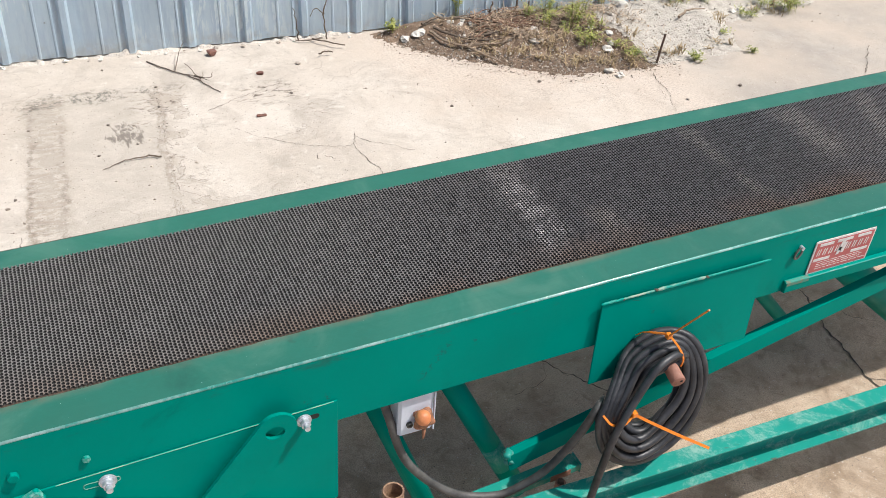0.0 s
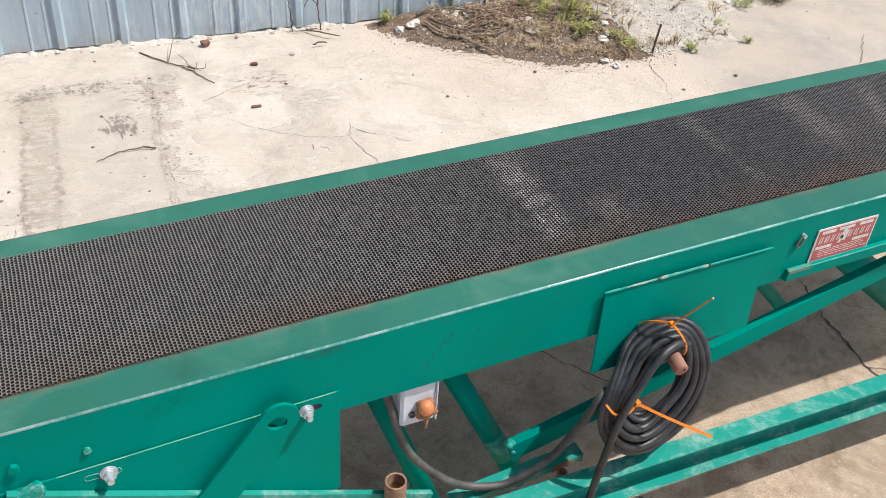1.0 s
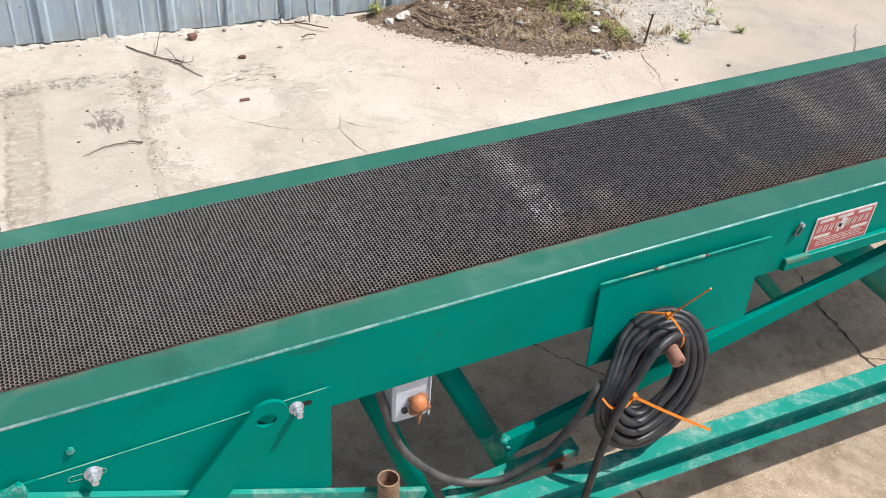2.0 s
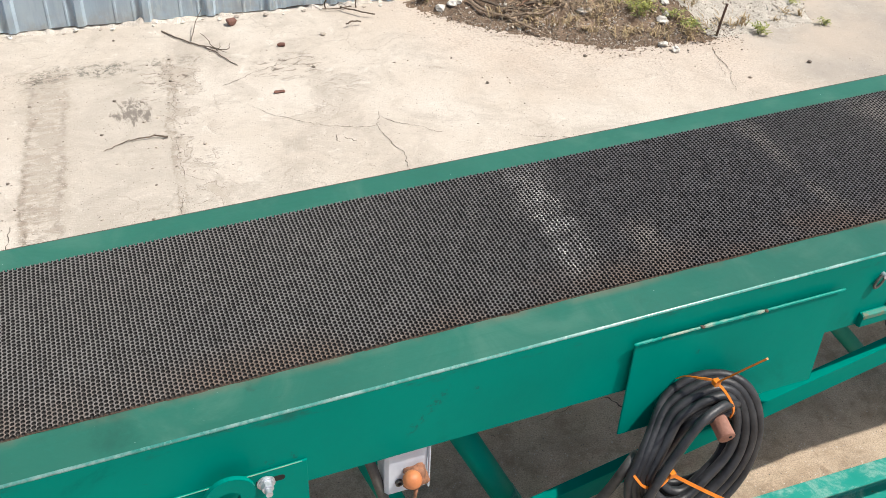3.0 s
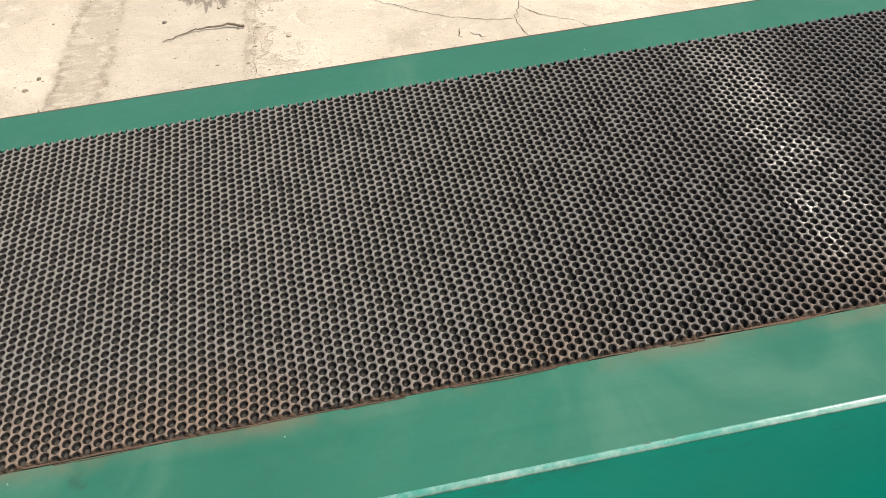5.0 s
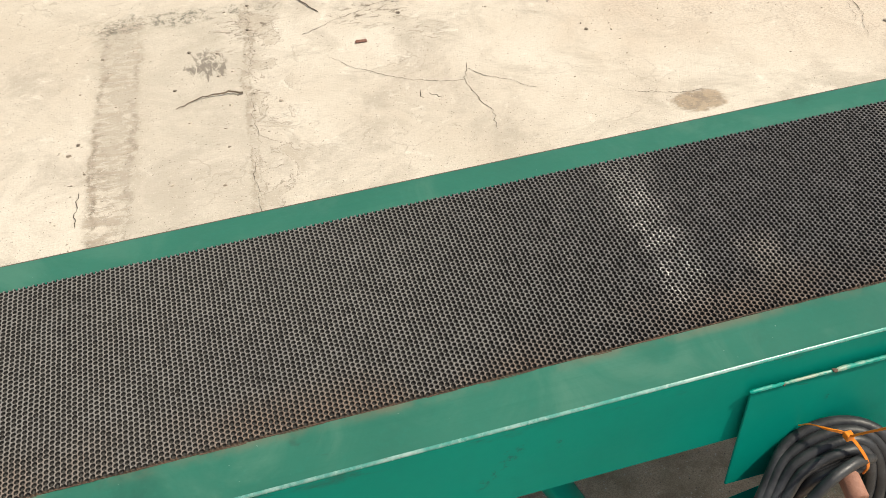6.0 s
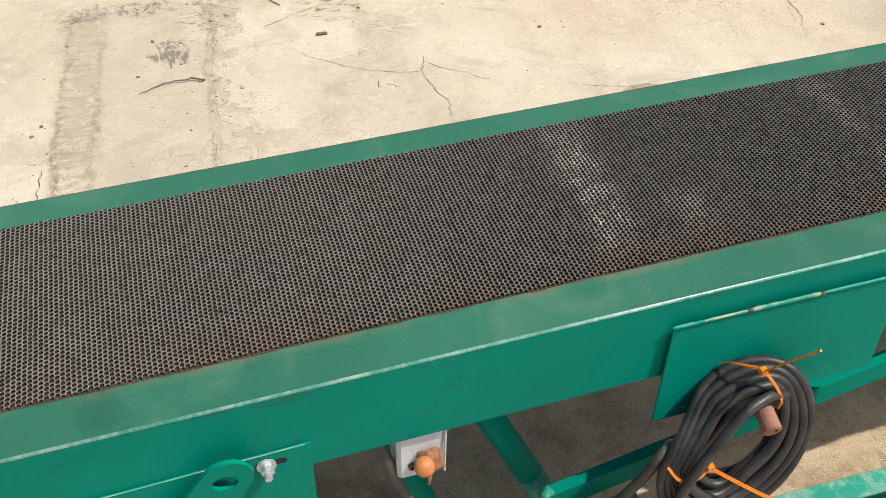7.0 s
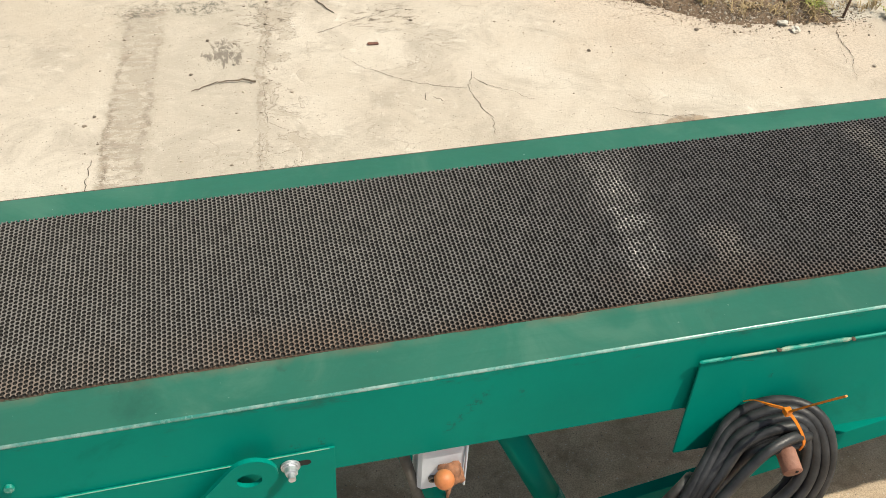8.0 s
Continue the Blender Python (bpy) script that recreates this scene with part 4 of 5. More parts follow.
def build_sign():
    """The small red maker's plate: lettering stands as plain raised bars."""
    corners = [Vector((0.576, -0.0045, 0.796)), Vector((0.759, -0.0045, 0.799)), Vector((0.757, -0.0045, 0.705)), Vector((0.573, -0.0045, 0.701))]

    def spot(u, v, y):
        p = corners[0].lerp(corners[1], u).lerp(corners[3].lerp(corners[2], u), v)
        return Vector((p.x, y, p.z))

    def slab(u0, u1, v0, v1, y0, y1, slant=0.0):
        return prism([(u0 + slant, v0), (u1 + slant, v0), (u1, v1), (u0, v1)], y0, y1, 0.0, lambda u, v, y: spot(u, v, y))

    sign = part("maker_plate", slab(0, 1, 0, 1, -0.001, -0.0035), SIGN_WHITE, conveyor, "red metal maker's plate with white lettering bars")
    put_under(link_mesh("red_field", slab(0.025, 0.975, 0.05, 0.95, -0.0034, -0.0041), SIGN_RED), sign)
    # a row of letter-sized bars with a mark in their midst, white bars above and below, finer rows under it
    u = 0.06
    for w in (0.080, 0.085, 0.085, 0.085, 0.0, 0.080, 0.085, 0.085, 0.080):
        if w:
            for a in (0.0, 0.44):
                part("lettering", slab(u + w * a, u + w * (a + 0.19), 0.25, 0.45, -0.0040, -0.0046, 0.015), SIGN_WHITE, sign)
        u += (w or 0.075) + 0.016
    for u0, u1, v0, v1 in ((0.42, 0.48, 0.16, 0.44), (0.47, 0.52, 0.22, 0.52), (0.40, 0.45, 0.34, 0.56)):
        part("emblem", slab(u0, u1, v0, v1, -0.0040, -0.0047, 0.03), SIGN_WHITE, sign)
    for v, a, b in ((0.08, 0.07, 0.30), (0.08, 0.36, 0.62), (0.08, 0.70, 0.93), (0.53, 0.04, 0.31), (0.53, 0.66, 0.94)):
        part("lettering", slab(a, b, v, v + 0.085, -0.0040, -0.0046), SIGN_WHITE, sign)
    r2 = random.Random(5)
    for v in (0.66, 0.72, 0.78, 0.85):
        a = 0.12
        while a < 0.85:
            b = a + r2.uniform(0.04, 0.12)
            put_under(link_mesh("lettering", slab(a, b, v, v + 0.018, -0.0040, -0.0044), SIGN_WHITE), sign)
            a = b + 0.02


build_sign()


def build_hasp():
    ring = [side(0.524 + 0.0085 * math.cos(a) + 0.004 * math.sin(a), 0.779 + 0.015 * math.sin(a), -0.0055) for a in (2 * math.pi * k / 16 for k in range(16))]
    part("hasp_ring", sweep(ring, 0.0026, 8, True), OLD_STEEL, conveyor, "small dark worn steel ring")
    part("hasp_stud", pipe((0.530, 0.0, 0.793), (0.530, -0.010, 0.793), 0.005, None, 10), ZINC, conveyor)


build_hasp()


def build_understructure():
    """Pipe legs, foot angle, long brace and the channel rails they stand on."""
    def leg(p0, p1, r=0.0245):
        part("leg", pipe(p0, p1, r, None, 22), GREEN, conveyor, "green steel pipe leg", True)
    leg((-0.530, 0.185, 0.690), (-0.322, 0.098, 0.118))
    leg((-0.365, 0.205, 0.690), (-0.086, 0.088, 0.120), 0.0275)
    leg((0.480, 0.200, 0.680), (0.830, 0.200, 0.300), 0.019)
    leg((0.690, 0.220, 0.720), (1.360, 0.180, 0.165), 0.046)
    leg((-1.200, 0.480, 0.690), (-1.200, 0.500, 0.001))
    leg((-1.420, 0.080, 0.690), (-1.420, 0.060, 0.001))
    part("foot_angle", angle((-0.330, -0.032, 0.262), (0.022, -0.006, 0.262), 0.020, 0.042), GREEN_WORN, conveyor, "worn green foot angle with bare patches")
    part("long_brace", angle((-0.176, 0.015, 0.345), (0.950, 0.015, 0.623), 0.055, 0.024), GREEN, conveyor, "long green angle-iron brace")
    part("knuckle", pipe((-0.164, 0.1205, 0.280), (-0.128, 0.1055, 0.206), 0.0284, None, 20), GREEN_WORN, conveyor, "worn pipe joint", True)
    for dx, dz, r, mat in ((0.0, 0.0, 0.013, GREEN_WORN), (0.006, -0.022, 0.011, GREEN_WORN), (-0.004, 0.009, 0.006, RUST)):
        bead = pebble(r, 0.8, 0.5, int(r * 3000), 2)
        bead.transform(Matrix.Translation((-0.172 + dx, 0.022, 0.338 + dz)))
        part("weld_bead", bead, mat, conveyor, "", True)
    part("bare_patch", bar((-0.062, -0.0125, 0.2505), (-0.004, -0.0082, 0.2505), 0.003, 0.019, 0.0006), RUST_PINK, conveyor, "bare rusty patch on the foot angle")
    part("end_tab", box((0.0225, -0.007, 0.236), (0.0275, 0.036, 0.264), 0.0012), GREEN_WORN, conveyor, "chipped green end tab")
    part("pivot_pin", pipe((-0.045, -0.031, 0.205), (-0.045, -0.031, 0.254), 0.013, 0.008, 16), RUST_PINK, conveyor, "rusty pivot bush")
    part("pivot_pin", pipe((-0.045, -0.031, 0.200), (-0.045, -0.031, 0.262), 0.0075, None, 14), RUST, conveyor, "rusty pivot pin")
    # the channel rail: web at the back, two flanges towards the camera side
    def channel(p0, p1, flange, high, t=0.006):
        p0, p1 = Vector(p0), Vector(p1)
        way = (p1 - p0).normalized()
        out = way.cross(Vector((0, 0, 1))).normalized()
        outline = [(0, 0), (flange, 0), (flange, -t), (t, -t), (t, -high + t), (flange, -high + t), (flange, -high), (0, -high)]
        return prism(outline, 0, (p1 - p0).length, 0.0015, lambda a, b, s: p0 + way * s + out * a + Vector((0, 0, b)))
    part("base_rail", channel((-0.30, -0.0775, 0.314), (2.3, -0.090, 0.275), 0.048, 0.100), GREEN_WORN, conveyor, "faded green steel channel base rail")
    part("base_rail", channel((2.3, 0.60, 0.240), (-1.3, 0.60, 0.240), 0.066, 0.100), GREEN_WORN, conveyor)
    part("cross_member", box((2.2, -0.088, 0.182), (2.26, 0.555, 0.214), 0.003), GREEN, conveyor)
    for x, y, top in ((2.18, -0.138, 0.178), (2.18, 0.515, 0.140), (-1.1, 0.515, 0.140)):
        part("foot_pad", box((x, y, -0.002), (x + 0.09, y + 0.07, top), 0.004), GREEN_WORN, conveyor)


build_understructure()


# ---- the switch box under the channel ----
def build_switch():
    ob = thing("switch_box", (-0.42, 0.03, 0.53), "grey switch box with an orange ball lever, under the conveyor side", "switch box")
    part("housing", box((-0.458, 0.008, 0.525), (-0.378, 0.060, 0.700), 0.006), BOX_GREY, ob, "pale grey steel housing")
    part("cover_rim", box((-0.380, 0.004, 0.527), (-0.3765, 0.010, 0.66), 0.001), BOX_GREY, ob)
    part("gland", pipe((-0.434, 0.010, 0.560), (-0.434, 0.002, 0.560), 0.0072, 0.0045, 14), OLD_STEEL, ob, "dark cable gland")
    boot = pebble(0.021, 0.8, 0.5, 4, 3)
    boot.transform(Matrix.Translation((-0.406, 0.010, 0.578)) @ pose(0, 0, 0, 90))
    part("boot", boot, BOOT, ob, "cracked brown rubber boot", True)
    line = glide([(-0.403, 0.010, 0.556), (-0.410, -0.014, 0.572), (-0.422, -0.036, 0.606), (-0.430, -0.048, 0.628)], 5)
    part("lever", sweep(line, [0.0112 - 0.0002 * i for i in range(len(line))], 12), BOOT, ob, "orange-brown lever stem", True)
    bm = bmesh.new()
    bmesh.ops.create_uvsphere(bm, u_segments=22, v_segments=14, radius=0.0165)
    for v in bm.verts:
        v.co *= 1 + 0.03 * noise.noise(v.co * 60)
    bm.transform(Matrix.Translation((-0.430, -0.050, 0.633)))
    part("ball_knob", bm, KNOB, ob, "orange ball knob", True)
    tag = glide([(-0.408, -0.012, 0.566), (-0.412, -0.020, 0.556), (-0.414, -0.022, 0.540)], 4)
    part("wire_end", sweep(tag, [0.0055 - 0.0004 * i for i in range(len(tag))], 8), BOOT, ob, "torn tail of the boot", True)


build_switch()


# ---- the hanging cable ----
def build_cable():
    ob = thing("power_cable", (0.15, -0.065, 0.30), "coiled black rubber power cable hung on a pipe peg", "cable")
    r2 = random.Random(11)
    turns = 14
    for k0 in range(turns):
        layer, ring = k0 % 3, k0 // 3
        q = ring / 4
        y = -0.045 - 0.0195 * layer + r2.uniform(-0.002, 0.002)
        ph = [r2.uniform(0, 6.28) for _ in range(4)]
        lean = radians(9 + r2.uniform(-2, 2))
        a, b = 0.136 + r2.uniform(-0.003, 0.002), 0.207 + r2.uniform(-0.003, 0.003)
        pts = []
        for k in range(64):
            t = 2 * math.pi * k / 64
            ca, sa = math.cos(t), math.sin(t)
            # turns lie close together at the two ties and spread at the bottom and the free side
            take = 1 - q * (0.43 + 0.08 * ca - 0.20 * sa) - 0.50 * max(0.0, -ca) * max(0.0, sa) + 0.010 * math.sin(2 * t + ph[0]) + 0.006 * math.sin(3 * t + ph[1])
            ex, ez = a * ca * take, b * sa * take
            px = ex * math.cos(lean) - ez * math.sin(lean)
            pz = ex * math.sin(lean) + ez * math.cos(lean)
            x = 0.150 + (y + 0.06) + px
            d = y + 0.006 * math.sin(t + ph[2]) + 0.003 * math.sin(3 * t + ph[3])
            z = 0.481 - 1.33 * (y + 0.06) + pz
            # the lower half stands out over the rail, shifted along the camera's line of sight
            out = -0.045 * (0.5 - 0.5 * sa)
            x, d, z = x + 0.97 * out, d + out, z - 1.45 * out
            # over the top the turns hang side by side on the peg, three deep
            w = max(0.0, sa) ** 1.8
            on = -0.022 - 0.0170 * ring
            rest = 0.645 + 0.18 * on + 0.0140 * layer
            lift = (x - 0.155) ** 2 * (-4.5 if x < 0.155 else -2.5)
            pts.append((x, d + (on - d) * w, z + (rest + lift - z) * w))
        part("coil_turn", sweep(pts, 0.0095, 12, True), CABLE, ob, "", True)
    # the run that sags across to the box, dusty grey
    sag = glide([(-0.500, 0.070, 0.700), (-0.476, 0.030, 0.590), (-0.430, 0.015, 0.432), (-0.330, -0.010, 0.318), (-0.223, -0.030, 0.283), (-0.157, -0.045, 0.312), (-0.106, -0.060, 0.367), (-0.054, -0.075, 0.466), (-0.024, -0.082, 0.545), (0.004, -0.062, 0.540), (0.020, -0.045, 0.50)], 10)
    part("sagging_run", sweep(sag, 0.0096, 12), CABLE_GREY, ob, "dusty grey sagging cable run", True)
    fall = glide([(0.185, -0.085, 0.640), (0.140, -0.098, 0.662), (0.088, -0.112, 0.650), (0.036, -0.126, 0.586), (-0.008, -0.138, 0.505), (-0.036, -0.144, 0.366), (-0.050, -0.146, 0.217), (-0.046, -0.150, 0.080), (-0.020, -0.165, 0.016), (0.06, -0.20, 0.0095), (0.17, -0.21, 0.0095)], 8)
    part("falling_end", sweep(fall, 0.0090, 12), CABLE, ob, "", True)

    def strap(points, wide, thick):
        """A flat nylon strap along points."""
        bm = bmesh.new()
        pts = [Vector(p) for p in points]
        rows = []
        for i, p in enumerate(pts):
            way = (pts[min(i + 1, len(pts) - 1)] - pts[max(i - 1, 0)]).normalized()
            out = Vector((0.15, -1, 0.25))
            out = (out - way * out.dot(way)).normalized()
            across = way.cross(out)
            rows.append([bm.verts.new(p + across * sx * wide / 2 + out * sy * thick / 2) for sx, sy in ((-1, -1), (1, -1), (1, 1), (-1, 1))])
        for a, b in zip(rows, rows[1:]):
            for j in range(4):
                bm.faces.new((a[j], a[(j + 1) % 4], b[(j + 1) % 4], b[j]))
        bm.faces.new(list(reversed(rows[0])))
        bm.faces.new(rows[-1])
        bmesh.ops.recalc_face_normals(bm, faces=list(bm.faces))
        return bm

    top = part("cable_tie", strap(glide([(0.094, -0.016, 0.668), (0.100, -0.030, 0.686), (0.112, -0.054, 0.700), (0.132, -0.073, 0.703), (0.152, -0.092, 0.678), (0.166, -0.100, 0.648), (0.170, -0.096, 0.620)], 6), 0.0048, 0.002), TIE, ob, "orange nylon cable tie")
    put_under(link_mesh("tie_tail", strap(glide([(0.132, -0.076, 0.703), (0.140, -0.116, 0.770), (0.143, -0.157, 0.836)], 6), 0.0036, 0.0034), TIE), top)
    put_under(link_mesh("tie_head", box((0.126, -0.081, 0.697), (0.138, -0.069, 0.709), 0.001), TIE), top)
    low = part("cable_tie", strap(glide([(-0.025, -0.106, 0.546), (-0.010, -0.124, 0.529), (0.018, -0.130, 0.525), (0.044, -0.122, 0.542), (0.052, -0.100, 0.548)], 6), 0.0048, 0.0042), TIE, ob, "orange nylon cable tie")
    put_under(link_mesh("tie_tail", strap(glide([(0.044, -0.124, 0.542), (0.110, -0.170, 0.512), (0.195, -0.218, 0.472)], 8), 0.0065, 0.002), TIE), low)
    put_under(link_mesh("tie_head", box((0.038, -0.130, 0.536), (0.051, -0.117, 0.549), 0.001), TIE), low)


build_cable()
peg = part("peg", soften(pipe((0.152, -0.001, 0.640), (0.141, -0.131, 0.612), 0.0165, None, 24), 0.0012), RUST_PINK, conveyor, "rusty brown round bar peg", True)
# a dark stud stands in for the shade inside the nick
part("nick", pipe((0.1465, -0.1300, 0.6155), (0.1462, -0.1332, 0.6150), 0.0030, None, 8), DARK, peg, "dark nick in the bar's end")

# ---- things lying in the yard ----
def drop_stone(name, x, y, r, material, label, category, seed, squash=0.7, group=""):
    ob = link_mesh(name, pebble(r, squash, 0.3, seed), material)
    ob.matrix_basis = pose(x, y, 0.0, 0, 0, seed * 47)
    return tagged(ob, label, category, group)


def drop_brick(x, y, size, turn, seed, label):
    bm = box((-size[0] / 2, -size[1] / 2, 0), (size[0] / 2, size[1] / 2, size[2]), 0.006)
    bmesh.ops.subdivide_edges(bm, edges=list(bm.edges), cuts=1)
    for v in bm.verts:
        v.co += Vector((noise.noise(v.co * 30 + Vector((seed, 0, 0))), noise.noise(v.co * 30 + Vector((0, seed, 0))), 0)) * 0.012
    ob = link_mesh("brick_fragment", bm, BRICK_RED)
    ob.matrix_basis = pose(x, y, 0, 4, 3, turn)
    return tagged(ob, label, "brick", "broken bricks in the yard")


drop_brick(-0.184, 3.07, (0.044, 0.030, 0.028), 20, 1, "broken red brick lump on the concrete")
drop_brick(-0.022, 2.80, (0.027, 0.020, 0.017), -15, 2, "small red brick chip on the concrete")
drop_brick(-0.125, 2.405, (0.046, 0.015, 0.012), -8, 3, "flat dark brick sliver on the concrete")
for i, (x, y, r) in enumerate(((0.179, 2.86, 0.018), (0.712, 2.239, 0.011), (1.218, 2.337, 0.014), (1.815, 1.96, 0.012), (2.154, 2.002, 0.014), (0.06, 2.576, 0.010),
                               (-0.66, 2.33, 0.010), (-0.52, 2.62, 0.009), (-0.75, 2.52, 0.010), (-0.47, 2.11, 0.010), (-0.70, 3.05, 0.008), (-0.82, 2.28, 0.009),
                               (0.40, 2.52, 0.008), (-1.15, 2.05, 0.009), (-0.50, 2.81, 0.009))):
    drop_stone("stone", x, y, r * 0.72, CHIP_DARK if i % 3 else STONE, "small loose stone lying on the concrete", "stone", i + 1, 0.5, "loose stones in the yard")


def build_chips():
    """Countless small chips and crumbs strewn over the slab, thickest along the rough strips."""
    r2 = random.Random(77)
    verts, faces = [], []
    for _ in range(430):
        pick = r2.random()
        if pick < 0.20:
            y = r2.uniform(1.3, 2.85)
            x = -1.135 + (y - 1.75) * 0.10 + r2.gauss(0, 0.07)
        elif pick < 0.36:
            y = r2.uniform(1.3, 2.85)
            x = -0.650 + (y - 1.75) * 0.08 + r2.gauss(0, 0.05)
        else:
            x, y = r2.uniform(-2.0, 3.4), r2.uniform(0.9, 3.05)
        r = min(0.009, 0.0014 + r2.expovariate(560))
        n, off, turn = r2.choice((4, 5, 6)), len(verts), r2.uniform(0, 6.28)
        ring = [(math.cos(turn + 6.283 * k / n) * r * r2.uniform(0.6, 1.5), math.sin(turn + 6.283 * k / n) * r * r2.uniform(0.4, 0.9)) for k in range(n)]
        verts += [(x + a, y + b, -0.001) for a, b in ring] + [(x + a * 0.6, y + b * 0.6, r * 0.55) for a, b in ring]
        faces += [[off + k, off + (k + 1) % n, off + n + (k + 1) % n, off + n + k] for k in range(n)] + [[off + n + k for k in range(n)]]
    mesh = bpy.data.meshes.new("chips")
    mesh.from_pydata(verts, [], faces)
    mesh.materials.append(CHIP)
    return tagged(new("concrete_chips", mesh), "small chips and crumbs strewn over the concrete", "chips", "", "stuff")


CHIP = make_leaf("chip_stone", (0.60, 0.53, 0.45), (0.24, 0.195, 0.155))
build_chips()


def twig(points, r0, r1, bm=None):
    line = glide([(x, y, z) for x, y, z in points], 5)
    line = [p + Vector((rng.gauss(0, 0.003), rng.gauss(0, 0.003), abs(rng.gauss(0, 0.001)))) for p in line]
    n = len(line)
    return sweep(line, [r0 + (r1 - r0) * i / (n - 1) for i in range(n)], 6, bm=bm)


def build_branch():
    ob = thing("dead_branch", (-0.38, 2.93, 0), "dry brown dead branch lying on the concrete", "branch")
    part("stem", twig([(-0.49, 3.075, 0.004), (-0.41, 2.96, 0.005), (-0.33, 2.86, 0.005), (-0.28, 2.76, 0.004), (-0.24, 2.675, 0.003)], 0.0035, 0.0020), BARK, ob)
    for pts in ([(-0.385, 2.945, 0.006), (-0.345, 3.04, 0.05), (-0.31, 3.10, 0.08)], [(-0.30, 2.82, 0.006), (-0.315, 2.90, 0.016), (-0.335, 2.965, 0.026)], [(-0.36, 2.90, 0.004), (-0.31, 2.85, 0.012), (-0.27, 2.79, 0.010)], [(-0.32, 2.86, 0.004), (-0.285, 2.83, 0.014), (-0.27, 2.86, 0.020)],
                [(-0.31, 2.84, 0.010), (-0.26, 2.80, 0.02), (-0.235, 2.83, 0.03)]):
        part("twig", twig(pts, 0.0022, 0.0010), BARK, ob)
    ob = thing("dead_branch", (-0.70, 2.20, 0), "short dark stick lying on the concrete", "branch")
    part("stem", twig([(-0.820, 2.160, 0.004), (-0.76, 2.195, 0.005), (-0.70, 2.205, 0.007), (-0.640, 2.205, 0.010), (-0.595, 2.195, 0.007)], 0.0011, 0.0038), BARK, ob)


build_branch()


# ---- the weedy bank by the wall ----
def bank_height(x, y):
    """Height of the low bank of soil and rubble that leans against the wall."""
    edge = 2.29 + 0.64 * max(0.0, (1.55 - x) / 0.9) ** 1.45 + 0.04 * noise.noise((x * 4, 0, 5)) + 0.035 * noise.noise((x * 13, y * 9, 5)) + 0.03 * noise.noise((x * 37, y * 37, 5))
    if x > 2.42:
        edge += min(0.36, (x - 2.42) * 2.2) + max(0.0, x - 2.6) * 0.12
    inside = min(1.0, max(0.0, (y - edge) / 0.35)) * min(1.0, max(0.0, (x - 0.52) / 0.35))
    lump = 0.5 + 0.5 * noise.noise((x * 3, y * 3, 1)) + 0.25 * noise.noise((x * 11, y * 11, 2)) + 0.12 * noise.noise((x * 31, y * 31, 2))
    return -0.005 + inside ** 1.1 * (0.035 + 0.04 * lump) + 0.006 * noise.noise((x * 60, y * 60, 8)) * (1 - inside) if inside > 0 else -0.012


def build_bank(name, x0, x1, material, label, test):
    bm = bmesh.new()
    step = 0.0125
    nx, ny = int((x1 - x0) / step), int(1.15 / step)
    grid = {}
    for i in range(nx + 1):
        for j in range(ny + 1):
            x, y = x0 + i * step, 2.16 + j * step
            z = bank_height(x, y)
            if test(x, y):
                grid[i, j] = bm.verts.new((x, y, z))
    for i in range(nx):
        for j in range(ny):
            c = [(i, j), (i + 1, j), (i + 1, j + 1), (i, j + 1)]
            if all(k in grid for k in c) and max(grid[k].co.z for k in c) > -0.011:
                bm.faces.new([grid[k] for k in c])
    loose = [v for v in bm.verts if not v.link_faces]
    bmesh.ops.delete(bm, geom=loose, context="VERTS")
    return tagged(link_mesh(name, bm, material, True), label, "ground", "", "structure")


def wall_y(x):
    return 3.165 - 0.065 * x - 0.035


def split(x, y):
    return 1.78 + 0.25 * noise.noise((y * 3.0, 4.0, 0)) + 0.5 * (2.75 - y) * 0.4


build_bank("soil_bank", 0.5, 2.6, SOIL, "dark damp soil bank along the wall", lambda x, y: y < wall_y(x) and x < split(x, y) + 0.03)
build_bank("rubble_bank", 1.3, 4.6, RUBBLE, "pale crushed concrete rubble bank", lambda x, y: y < wall_y(x) and x > split(x, y) - 0.0)


def on_bank(x, y):
    return max(0.0, bank_height(x, y))


